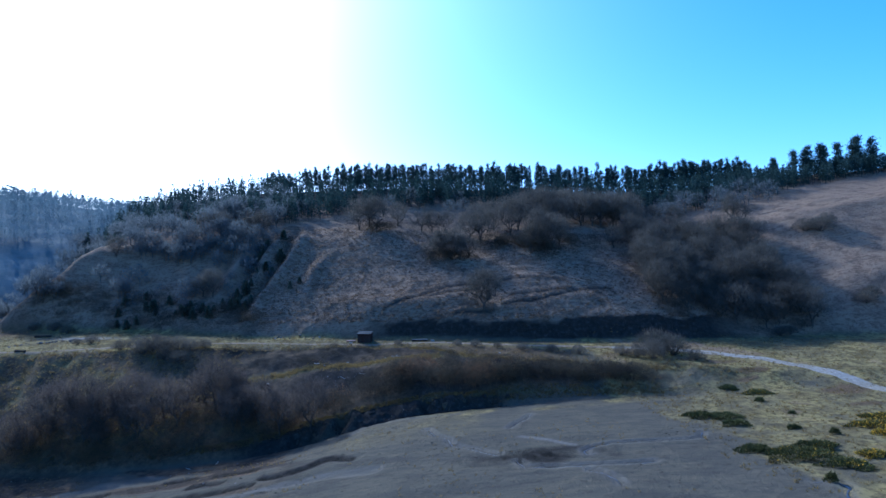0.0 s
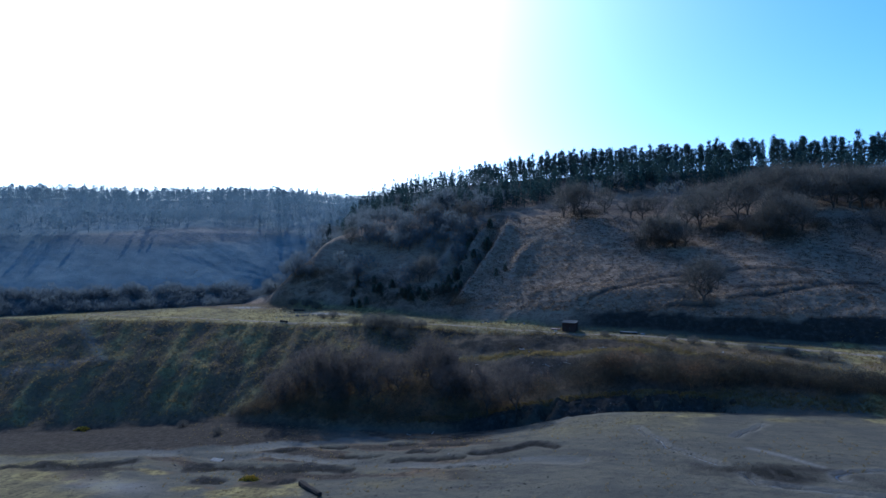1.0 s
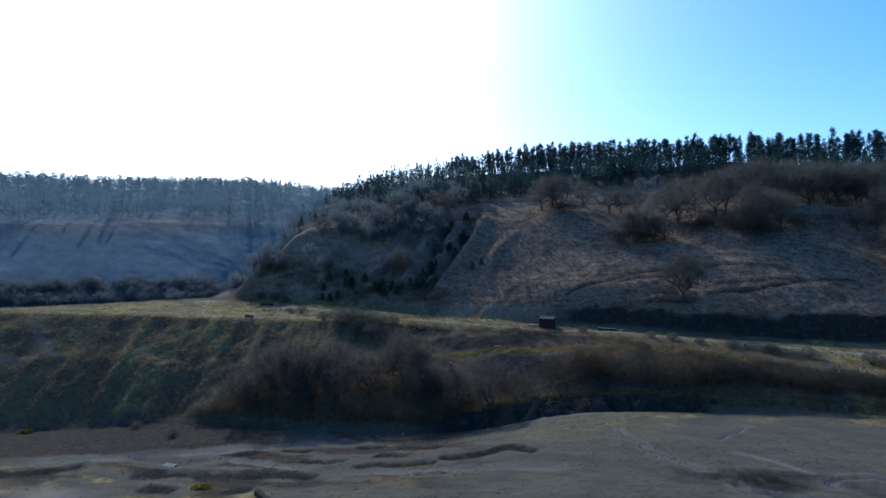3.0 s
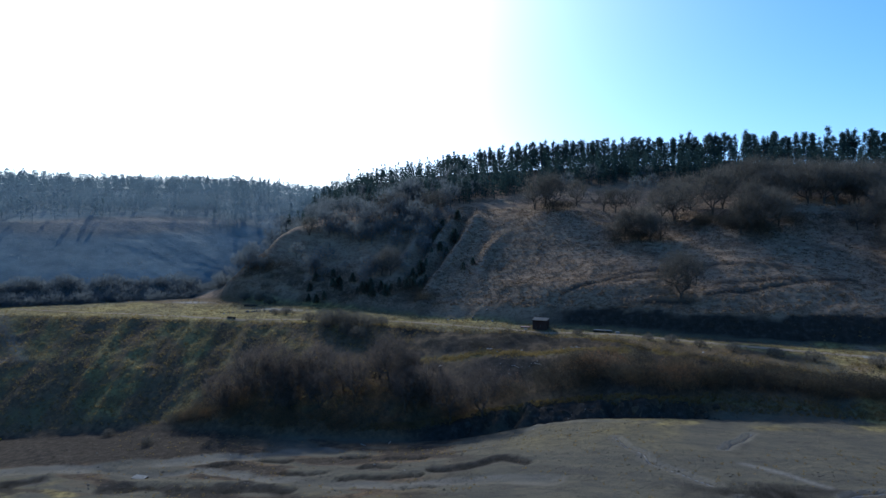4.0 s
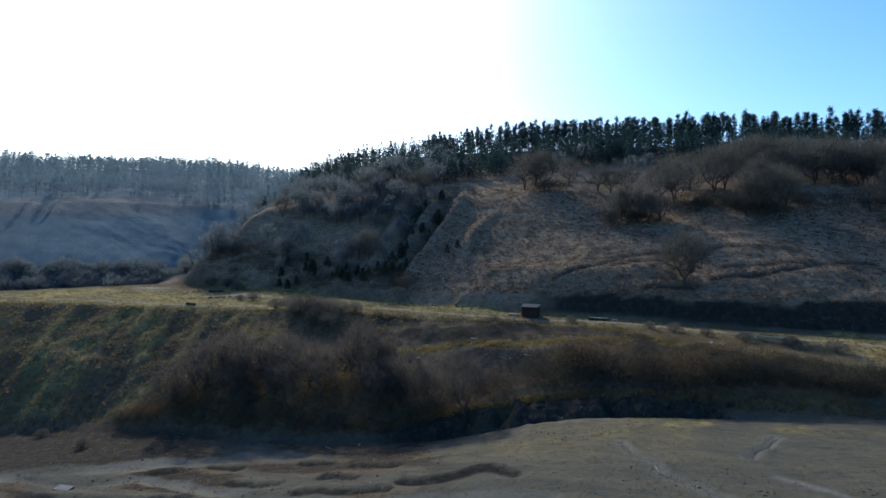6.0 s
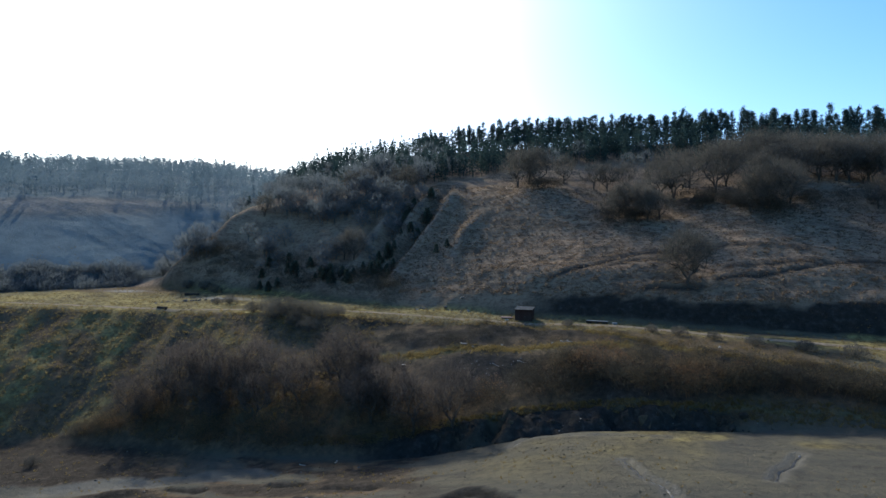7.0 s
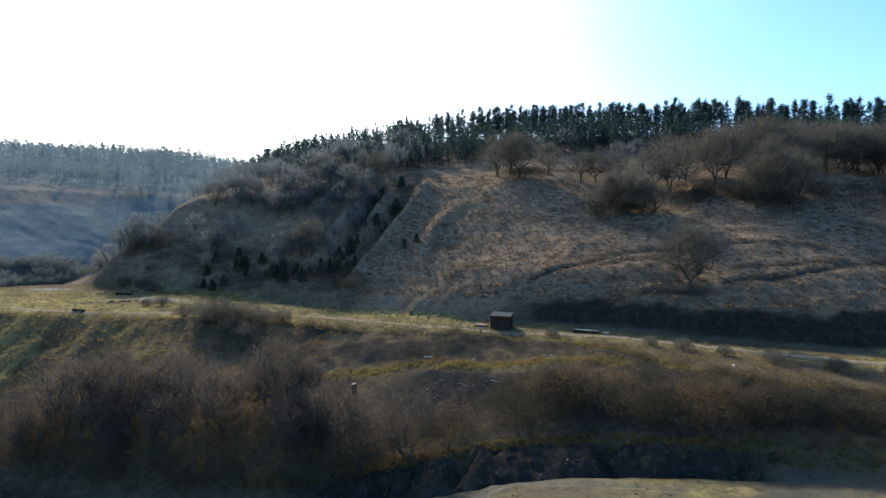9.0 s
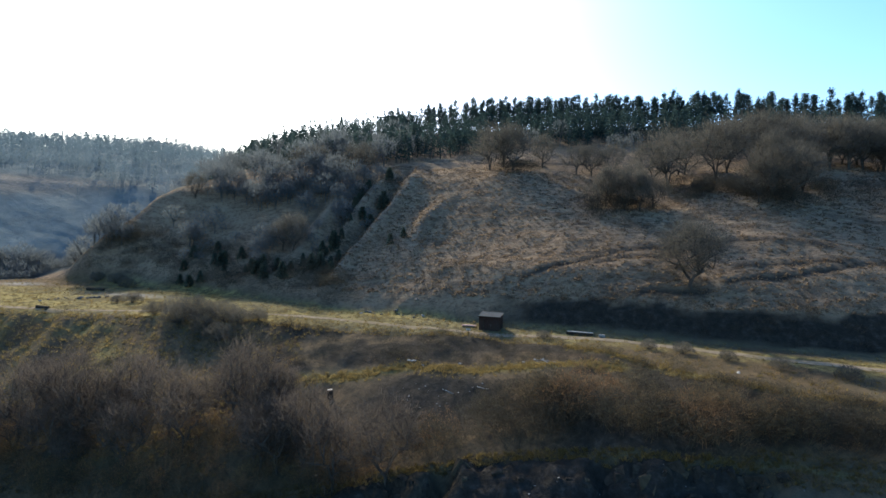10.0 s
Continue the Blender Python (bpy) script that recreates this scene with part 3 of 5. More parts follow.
def slivers(roots, ways, lengths, widths, rng):
    """Thin tapered twigs or needle sprays, a triangle each."""
    n = len(roots)
    side = np.cross(ways, rng.normal(size=(n, 3)))
    side = side / (np.linalg.norm(side, axis=1, keepdims=True) + 1e-9)
    v = np.empty((n, 3, 3))
    v[:, 0] = roots - side * widths[:, None] / 2
    v[:, 1] = roots + side * widths[:, None] / 2
    v[:, 2] = roots + ways * lengths[:, None]
    return v.reshape(-1, 3), np.arange(3 * n).reshape(-1, 3)


def unit(v):
    return v / (np.linalg.norm(v, axis=-1, keepdims=True) + 1e-9)


def bare_tree_meshes(seed, high, wide, stems=1, twigs=3200, ends=105):
    """Trunk forking into limbs that fill a rounded crown, and the bare twigs at their ends."""
    rng = np.random.default_rng(seed)
    fork = high * rng.uniform(0.1, 0.2)
    pos, parent = [np.array((0.0, 0.0, -0.4))], [-1]
    for i in range(1, 5):
        pos.append(np.array((*(rng.normal(size=2) * 0.05), fork * i / 4)))
        parent.append(len(pos) - 2)
    for _ in range(stems - 1):
        a = rng.uniform(0, 2 * math.pi)
        last = 1
        for i in range(1, 5):
            pos.append(np.array((math.cos(a) * 0.26 * i, math.sin(a) * 0.26 * i, fork * (0.2 + 0.55 * i))))
            parent.append(last)
            last = len(pos) - 1
    a, u = rng.uniform(0, 2 * math.pi, ends), rng.uniform(-0.95, 1, ends)
    r = rng.uniform(0.3, 1.0, ends) ** 0.5
    lob = 1 + 0.22 * np.sin(2 * a + seed) + 0.15 * np.sin(5 * a + 3 * u)
    q = np.sqrt(1 - u * u) * r * lob * wide / 2
    goal = np.stack([np.cos(a) * q, np.sin(a) * q, high * (0.6 + 0.39 * u * r * (0.85 + 0.15 * lob))], -1)
    goal = goal[np.argsort(np.linalg.norm(goal - np.array((0, 0, fork)), axis=1))]
    tips = []
    for g in goal:
        P = np.array(pos)
        d = np.linalg.norm(P - g, axis=1) + 0.9 * np.maximum(1.3 * np.hypot(P[:, 0] - g[0], P[:, 1] - g[1]) - (g[2] - P[:, 2]), 0)
        near = int(np.argmin(d[2:])) + 2
        steps = max(1, int(np.linalg.norm(P[near] - g) / (high * 0.085)))
        start = pos[near]
        for k in range(1, steps + 1):
            f = k / steps
            w = start + (g - start) * f + rng.normal(size=3) * high * 0.011 + np.array((0, 0, 0.012 * high * math.sin(f * math.pi)))
            pos.append(w)
            parent.append(near)
            near = len(pos) - 1
        tips.append(near)
    load = np.zeros(len(pos))
    load[tips] = 1
    for i in range(len(pos) - 1, 0, -1):
        load[parent[i]] += load[i]
    rad = high * 0.0025 * np.maximum(load, 0.6) ** 0.5
    segs = [(pos[parent[i]], pos[i], rad[parent[i]] if parent[i] > 0 else rad[i] * 1.25, rad[i]) for i in range(1, len(pos))]
    trunk = tube(segs, 3)
    P, D = np.array(pos), np.array([pos[i] - pos[max(parent[i], 0)] for i in range(len(pos))])
    fine = np.flatnonzero((load < 5) & (P[:, 2] > fork))
    pick = fine[rng.integers(0, len(fine), twigs)]
    out = unit(P[pick] - np.array((0, 0, high * 0.35)))
    ways = unit(unit(D[pick]) * 0.5 + out * 0.5 + rng.normal(size=(twigs, 3)) * 0.5)
    roots = P[pick] - D[pick] * rng.uniform(0, 1, (twigs, 1)) + rng.normal(size=(twigs, 3)) * 0.045 * high
    half = twigs // 2
    spread_to = goal[rng.integers(0, len(goal), half)] + rng.normal(size=(half, 3)) * high * 0.085
    roots[:half] = spread_to
    ways[:half] = unit(unit(spread_to - np.array((0, 0, high * 0.3))) + rng.normal(size=(half, 3)) * 0.5)
    crown = slivers(roots, ways, rng.uniform(0.06, 0.15, twigs) * high, rng.uniform(0.0035, 0.008, twigs) * high, rng)
    return trunk, crown


def pine_meshes(seed, high, clear, wide, sprays=420):
    """A plantation pine: bare pole below, an uneven crown of needle sprays above."""
    rng = np.random.default_rng(seed)
    bend = rng.normal(size=2) * 0.15
    pts = [np.array((bend[0] * t * t, bend[1] * t * t, high * t - 0.4)) for t in np.linspace(0, 1, 6)]
    r = high * 0.014
    segs = [(pts[i], pts[i + 1], r * (1 - 0.17 * i), r * (1 - 0.17 * (i + 1))) for i in range(5)]
    roots, ways = [], []
    for _ in range(int(28 + high)):
        t = clear + (1 - clear) * rng.uniform(0, 1) ** 0.9
        base = np.array((bend[0] * t * t, bend[1] * t * t, high * t))
        a = rng.uniform(0, 2 * math.pi)
        shape = (1 - (t - clear) / (1 - clear)) ** 0.6 * min(1.0, 0.55 + (t - clear) * 3)
        reach = wide * (0.14 + 0.86 * shape) * rng.uniform(0.55, 1.05)
        tip = base + np.array((math.cos(a) * reach, math.sin(a) * reach, reach * rng.uniform(-0.05, 0.45)))
        segs.append((base, tip, r * 0.35, r * 0.08))
        for _ in range(sprays // int(28 + high)):
            f = rng.uniform(0.25, 1.05)
            roots.append(base + (tip - base) * f + rng.normal(size=3) * wide * 0.19)
            ways.append((tip - base) / (np.linalg.norm(tip - base) + 1e-6) * 0.4 + rng.normal(size=3) * 0.55 + np.array((0, 0, 0.2)))
    n = len(roots)
    crown = slivers(np.array(roots), unit(np.array(ways)), rng.uniform(0.5, 1.0, n) * wide * 0.34, rng.uniform(0.25, 0.5, n) * wide * 0.34, rng)
    return tube(segs, 4), crown


def make_tree(kind, meshes, bark, leaf, label, category, group):
    """A tree standing at the origin, of trunk and crown; it is copied and then taken away."""
    root = tagged(new(kind), label, category, group)
    for name, (v, f), m in (("trunk", meshes[0], bark), ("crown", meshes[1], leaf)):
        ob = new(name, mesh_from(name, v, f, m))
        ob.parent = root
    return root


def drop(root):
    for o in (*root.children_recursive, root):
        bpy.data.objects.remove(o)


def plant(root, x, y, scale=1.0, turn=0.0, sink=0.0):
    m = pose(x, y, height(x, y) - sink, 0, 0, turn) @ Matrix.Diagonal((scale, scale, scale, 1))
    return copy_thing(root, m)


rng = np.random.default_rng(7)


def joined(parts):
    """Many (verts, faces) arrays as one, with the index of the piece for every corner."""
    vs, fs, who, base = [], [], [], 0
    for i, (v, f) in enumerate(parts):
        vs.append(v)
        fs.append(f + base)
        who.append(np.full(len(v), i))
        base += len(v)
    return np.concatenate(vs), np.concatenate(fs), np.concatenate(who)


def stuff(name, parts, material, label, category, tints=None):
    v, f, who = joined(parts)
    attrs = {"tint": np.asarray(tints)[who]} if tints is not None else None
    return tagged(new(name, mesh_from(name, v, f, material, attrs)), label, category, kind="stuff")


def at(shape, x, y, scale=1.0, turn=None, tall=1.0, sink=0.0):
    """A (verts, faces) shape set on the ground at a point."""
    v, f = shape
    t = rng.uniform(0, 2 * math.pi) if turn is None else turn
    c, s = math.cos(t), math.sin(t)
    w = np.stack([(v[:, 0] * c - v[:, 1] * s) * scale + x, (v[:, 0] * s + v[:, 1] * c) * scale + y, v[:, 2] * scale * tall + height(x, y) - sink], -1)
    return w, f


def conifer_shape(seed, high, wide, n, low=0.12):
    """A spruce or young pine for woods: sprays in a loose cone, and a pole."""
    g = np.random.default_rng(seed)
    t = low + (1 - low) * g.uniform(0, 1, n) ** 0.8
    a = g.uniform(0, 2 * math.pi, n)
    r = wide * (1 - t) ** 0.75 * g.uniform(0.3, 1.0, n)
    roots = np.stack([np.cos(a) * r, np.sin(a) * r, t * high], -1)
    ways = unit(np.stack([np.cos(a), np.sin(a), np.full(n, 0.25)], -1) + g.normal(size=(n, 3)) * 0.4)
    v, f = slivers(roots, ways, g.uniform(0.5, 1.0, n) * wide * 0.6, g.uniform(0.3, 0.6, n) * wide * 0.6, g)
    tv, tf = tube([((0, 0, -0.5), (0, 0, high * 0.97), high * 0.013, 0.02)], 3)
    tri = np.concatenate([tf[:, [0, 1, 2]], tf[:, [0, 2, 3]]])
    return np.concatenate([v, tv]), np.concatenate([f, tri + len(v)])


def round_shape(seed, high, wide, n, thin=0.05, long=0.16, limbs=7):
    """A leafless broadleaf for woods: forked stems and a rounded haze of twigs."""
    g = np.random.default_rng(seed)
    a, u = g.uniform(0, 2 * math.pi, n), g.uniform(-0.75 if limbs else -1.3, 1, n).clip(-1, 1)
    r = g.uniform(0.25, 1, n) ** 0.45
    q = np.sqrt(1 - u * u) * r
    lump = 1 + 0.25 * np.sin(3 * a + seed) * np.cos(4 * u)
    roots = np.stack([np.cos(a) * q * wide * lump, np.sin(a) * q * wide * lump, high * (0.62 + 0.36 * u * r)], -1)
    ways = unit(roots - np.array((0, 0, high * 0.3)) + g.normal(size=(n, 3)) * wide * 0.5)
    v, f = slivers(roots, ways, g.uniform(0.5, 1.2, n) * high * long, g.uniform(0.5, 1.2, n) * high * thin * 0.1 * 2, g)
    segs = [((0, 0, -0.4), (0, 0, high * 0.4), high * 0.017, high * 0.012)] if limbs else [((0, 0, -0.4), (0, 0, high * 0.4), high * 0.008, high * 0.005)]
    for _ in range(limbs):
        b = g.uniform(0, 2 * math.pi)
        segs.append(((0, 0, high * g.uniform(0.2, 0.42)), (math.cos(b) * wide * 0.6, math.sin(b) * wide * 0.6, high * g.uniform(0.6, 0.85)), high * 0.009, high * 0.003))
    tv, tf = tube(segs, 3)
    tri = np.concatenate([tf[:, [0, 1, 2]], tf[:, [0, 2, 3]]])
    return np.concatenate([v, tv]), np.concatenate([f, tri + len(v)])


def bush_shape(seed, high, wide, stems, twigs):
    """A thicket: stems fanning from the ground under a rounded haze of fine twigs."""
    g = np.random.default_rng(seed)
    a = g.uniform(0, 2 * math.pi, stems)
    out = g.uniform(0, 1, stems) ** 0.7
    roots = np.stack([np.cos(a) * out * wide * 0.35, np.sin(a) * out * wide * 0.35, np.full(stems, -0.1)], -1)
    ways = unit(np.stack([np.cos(a) * out * wide * 0.8 / high, np.sin(a) * out * wide * 0.8 / high, np.ones(stems)], -1) + g.normal(size=(stems, 3)) * 0.15)
    lens = high * g.uniform(0.5, 0.95, stems)
    v, f = slivers(roots, ways, lens, g.uniform(0.03, 0.055, stems), g)
    b, r = g.uniform(0, 2 * math.pi, twigs), np.sqrt(g.uniform(0, 1, twigs))
    dome = np.sqrt(np.clip(1.02 - 0.8 * r * r, 0.04, 1)) * (0.85 + 0.15 * np.sin(3 * b + seed))
    tr = np.stack([np.cos(b) * r * wide * 0.55, np.sin(b) * r * wide * 0.55, high * 0.95 * dome * g.uniform(0.3, 1, twigs) ** 0.45], -1)
    tw = unit(np.stack([np.cos(b) * r, np.sin(b) * r, np.full(twigs, 0.5)], -1) + g.normal(size=(twigs, 3)) * 0.75)
    v2, f2 = slivers(tr, tw, g.uniform(0.3, 0.7, twigs) * high * 0.22, g.uniform(0.022, 0.05, twigs), g)
    return np.concatenate([v, v2]), np.concatenate([f, f2 + len(v)])


def tuft_shape(seed, high, wide, n, width=0.06):
    """A tussock: blades arching out of one root."""
    g = np.random.default_rng(seed)
    a = g.uniform(0, 2 * math.pi, n)
    o = g.uniform(0.1, 1, n)
    roots = np.stack([np.cos(a) * wide * 0.3 * o, np.sin(a) * wide * 0.3 * o, np.full(n, -0.05)], -1)
    ways = unit(np.stack([np.cos(a) * wide * o / high, np.sin(a) * wide * o / high, np.ones(n)], -1))
    return slivers(roots, ways, high * g.uniform(0.6, 1.1, n), g.uniform(0.6, 1.4, n) * width, g)


def in_gap(x, y):
    """Open ground that the woods leave free on the far hill."""
    s = -0.75 * x + 0.66 * y
    return math.exp(-((x + 214) / 30) ** 2 - ((s - 288) / 13) ** 2) > 0.4


# ---- ridge pines ----
PINE = "tall dark green plantation pine with a bare pole on the ridge"
pine_kinds = [make_tree("pine_tree", pine_meshes(100 + i, 12 + i % 3, 0.18 + 0.08 * (i % 4), 1.55 + 0.25 * (i % 3), 1050), M_PINEBARK, M_NEEDLE, PINE, "pine tree", "ridge pines") for i in range(7)]
count = 0
for x in np.arange(-92, 172, 1.55):
    gap = min(abs(x + 74), abs(x - 47), abs(x - 94.5)) < 1.6
    for row in range(2):
        if count >= 298 or gap or rng.random() < (0.10 if row == 0 else 0.3):
            continue
        px, py = x + rng.normal() * 0.45, float(line_y(11, x)) - 3 + row * 4 + rng.normal() * 0.8
        plant(pine_kinds[rng.integers(7)], px, py, rng.uniform(0.88, 1.06) * float(np.interp(x, [-92, -50, 48, 54, 172], [0.7, 0.97, 0.98, 1.1, 1.06])), rng.uniform(0, 360))
        count += 1
for k in pine_kinds:
    drop(k)
for x, y, s in ((181, 292, 1.1), (184, 295, 1.0), (194, 294, 1.3), (199, 292, 1.35), (204, 296, 1.4), (209, 294, 1.4), (214, 298, 1.3), (219, 294, 1.4), (229, 296, 1.5), (234, 299, 1.6), (240, 297, 1.5)):
    broad = make_tree("pine_tree", pine_meshes(int(x), 12, 0.3, 2.6, 1300), M_PINEBARK, M_NEEDLE, "broad old Scots pine with a ragged crown on the ridge", "pine tree", "old pines")
    broad.matrix_basis = pose(x, y, height(x, y), 0, 0, rng.uniform(0, 360)) @ Matrix.Diagonal((s, s, s, 1))

# plantation below and behind the ridge row
con_kinds = [conifer_shape(200 + i, 10 + i % 3, 1.8 + 0.2 * (i % 3), 88) for i in range(6)]
parts = []
for _ in range(2200):
    x = rng.uniform(-160, 250)
    yr = float(line_y(11, x))
    low = np.interp(x, [-150, -90, -60, -30, 10, 60, 110, 150, 185, 250], [42, 60, 60, 36, 34, 32, 44, 48, 26, 14])
    y = yr - 5 - low * rng.uniform(0, 1) ** 1.1 + rng.normal() * 2
    parts.append(at(con_kinds[rng.integers(6)], x, y, rng.uniform(0.55, 0.95)))
for x in np.arange(-90, 172, 1.3):
    if min(abs(x + 74), abs(x - 47), abs(x - 94.5)) > 1.2:
        parts.append(at(con_kinds[rng.integers(6)], x + rng.normal(), float(line_y(11, x)) + 5 + rng.normal() * 2, rng.uniform(0.8, 1.04)))
for x in np.arange(-160, -70, 1.5):
    parts.append(at(con_kinds[rng.integers(6)], x + rng.normal(), float(line_y(11, x)) + rng.normal() * 3, rng.uniform(0.65, 1.0)))
stuff("conifer_plantation", parts, M_NEEDLE, "dense dark green conifer plantation along the hilltop", "woodland")

# ---- woods on the left flank and the far hill ----
round_kinds = [round_shape(300 + i, 8 + i % 3, 3.2 + 0.5 * (i % 3), 300, 0.11) for i in range(7)]
parts = []
for _ in range(150):
    x = rng.uniform(-165, -56)
    lo = np.interp(x, [-165, -122, -95, -70, -56], [226, 192, 196, 197, 206])
    y = rng.uniform(lo, max(lo + 4, float(line_y(11, x)) - 26))
    parts.append(at(round_kinds[rng.integers(7)], x, y, rng.uniform(0.65, 1.1)))
for _ in range(620):
    x = rng.uniform(-152, -62)
    lo = float(line_y(8, x))
    y = rng.uniform(lo + 1, lo + 34)
    clear = 0.3 if x < -112 and y > lo + 6 else -0.1 if y > lo + 17 else 0.06 if y > lo + 9 else -0.1
    if fbm(np.array([x]), np.array([y]), 18, 91)[0] < clear:
        continue
    parts.append(at(round_kinds[rng.integers(7)], x, y, rng.uniform(0.4, 0.8)))
for _ in range(130):    # low growth in the hollows of the left flank
    x = rng.uniform(-128, -56)
    lo = float(line_y(8, x))
    y = rng.uniform(lo, lo + 36)
    if fbm(np.array([x]), np.array([y]), 12, 93)[0] > -0.06:
        parts.append(at(round_kinds[rng.integers(7)], x, y, rng.uniform(0.25, 0.5)))
for _ in range(6):
    x = rng.uniform(-55, 12)
    y = rng.uniform(224, 238) + rng.normal() * 2
    parts.append(at(round_kinds[rng.integers(7)], x, y, rng.uniform(0.6, 0.95)))
for _ in range(60):
    x = rng.uniform(40, 150)
    y = np.interp(x, [40, 60, 130, 150], [228, 236, 236, 246]) + rng.normal() * 8
    parts.append(at(round_kinds[rng.integers(7)], x, y, rng.uniform(0.6, 1.0)))
for _ in range(800):    # thick belt at the foot of the far hill
    y = rng.uniform(90, 250)
    x = (0.66 * y - rng.uniform(229, 243)) / 0.75
    if x < -150:
        parts.append(at(round_kinds[rng.integers(7)], x, y, rng.uniform(0.4, 0.7), sink=2.6))
stuff("hillside_woodland", parts, M_HAZEWOODS, "leafless woodland on the steep hillside, tinted blue-grey for haze", "woodland")

far_round = [round_shape(330 + i, 7 + i % 3, 4.8, 230, 0.075, 0.085, 0) for i in range(5)]
far_con = [conifer_shape(340 + i, 8 + i % 3, 2.1, 60) for i in range(4)]
parts, cons = [], []
tries = 0
while len(parts) + len(cons) < 3000 and tries < 30000:
    tries += 1
    az, r = radians(rng.uniform(-67, -26)), 212 + 340 * rng.uniform(0, 1)
    x, y = r * math.sin(az), r * math.cos(az)
    s = -0.75 * x + 0.66 * y
    if x > -120 or s < 222 or in_gap(x, y) or (x > -175 and y > 190 and s < 270):
        continue
    if s < 280:
        if s > 243 and rng.random() < 0.13 and fbm(np.array([x]), np.array([y]), 40, 99)[0] > -0.05:
            parts.append(at(far_round[rng.integers(5)], x, y, rng.uniform(0.3, 0.6), sink=1.0))
        continue
    if s > 400 or rng.random() < 0.15:
        cons.append(at(far_con[rng.integers(4)], x, y, rng.uniform(0.75, 1.15)))
    elif s > 320 or fbm(np.array([x]), np.array([y]), 30, 97)[0] > -0.16:
        parts.append(at(far_round[rng.integers(5)], x, y, rng.uniform(0.8, 1.3)))
stuff("far_broadleaf_wood", parts, M_FARHAZE, "leafless woodland on the far hillside with haze put into its colour", "woodland")
stuff("far_conifer_wood", cons, M_FARHAZE, "conifers along the far ridge, tinted pale blue-green for haze", "woodland")

# ---- hillside trees ----
TREE = "leafless grey-brown broadleaf tree on the bracken hillside"
tree_kinds = [make_tree("bare_tree", bare_tree_meshes(40 + i, 12, 8.0 + 0.6 * i, 2 + i % 4, 2900), M_BARK, M_TWIG, TREE, "tree", "hillside trees") for i in range(7)]
HILL_TREES = [(14, 194.5, 1.25), (10, 197, 1.0), (25.4, 199, 1.25), (29, 203, 1.1), (-4, 206, 0.75), (-8, 207, 0.7), (1, 208, 0.7), (-25, 201, 1.0), (-31, 200, 1.0), (-28, 204, 1.0), (-17.6, 211, 0.8), (42, 226, 1.1),
              (37, 214, 1.25), (44, 217, 1.2), (50, 222, 1.1), (33, 183, 1.15), (38, 186, 1.05), (30, 181, 0.8), (3, 180, 0.75), (-1, 182, 0.7), (6, 179, 0.7), (0, 184, 0.75), (5, 184, 0.8), (9, 181, 0.65), (-4, 180, 0.55), (20, 208, 0.95), (34, 221, 1.0), (53, 228, 1.05), (17, 214, 0.8), (47, 210, 1.0), (66, 224, 1.05), (58, 220, 1.1), (73, 214, 1.0), (80, 228, 1.0), (41, 206, 0.9), (36, 190, 0.95), (42, 192, 0.9), (55, 212, 1.1), (60, 214, 1.15), (70, 219, 1.2), (77, 222, 1.1), (64, 216, 1.0), (-112, 183, 0.6), (-72, 168, 0.75), (-76, 170, 0.6), (-71, 198, 0.7), (-66, 195, 0.75), (-82, 197, 0.7), (-88, 198, 0.65)]
for x, y, s in HILL_TREES:
    plant(tree_kinds[rng.integers(7)], x, y, s, rng.uniform(0, 360))
lone = make_tree("bare_tree", bare_tree_meshes(53, 11.5, 9.2, 1, 5600, 170), M_BARK, M_TWIG, "solitary round-crowned leafless tree low on the bracken slope", "tree", "hillside trees")
lone.location = (11.9, 152.6, height(11.9, 152.6))
for _ in range(24):
    plant(tree_kinds[rng.integers(7)], rng.uniform(58, 118), rng.uniform(192, 224), rng.uniform(0.6, 0.9), rng.uniform(0, 360))
for i in range(126):    # wood running down to the embankment
    w = (i // 9 + rng.uniform()) / 14
    x = 61 + 10 * w + (47 - 10 * w) * (i % 9 + rng.uniform()) / 9
    plant(tree_kinds[rng.integers(7)], x, 152 + 52 * w, rng.uniform(0.5, 0.95), rng.uniform(0, 360))
for k in tree_kinds:
    drop(k)

# ---- bank trees ----
bank_kinds = [make_tree("bare_tree", bare_tree_meshes(70 + i, 10, 8, 1 + (i % 2) * 2), M_BARK, M_BANKTWIG, "slender leafless tree in the scrub of the river bank", "tree", "bank trees") for i in range(6)]
BANK_TREES = [(-48.4, 116, 1.15), (-80, 111, 1.05), (-27, 112, 1.0), (-62, 110.5, 0.85), (-33, 111, 0.9), (-55, 113, 0.9), (-70, 112, 1.0), (-75, 114, 1.0), (-43, 112, 0.9), (-38, 113, 0.95), (-52, 119, 0.7), (-66, 116, 0.9), (-86, 108, 0.8), (-59, 115, 0.85), (-45, 120, 0.6)]
for x, y, s in BANK_TREES:
    plant(bank_kinds[rng.integers(6)], x, y, s, rng.uniform(0, 360))
for _ in range(16):
    x = rng.uniform(-84, -37)
    plant(bank_kinds[rng.integers(6)], x, float(line_y(4, x)) + rng.uniform(1, 11), rng.uniform(0.45, 0.8), rng.uniform(0, 360))
for k in bank_kinds:
    drop(k)

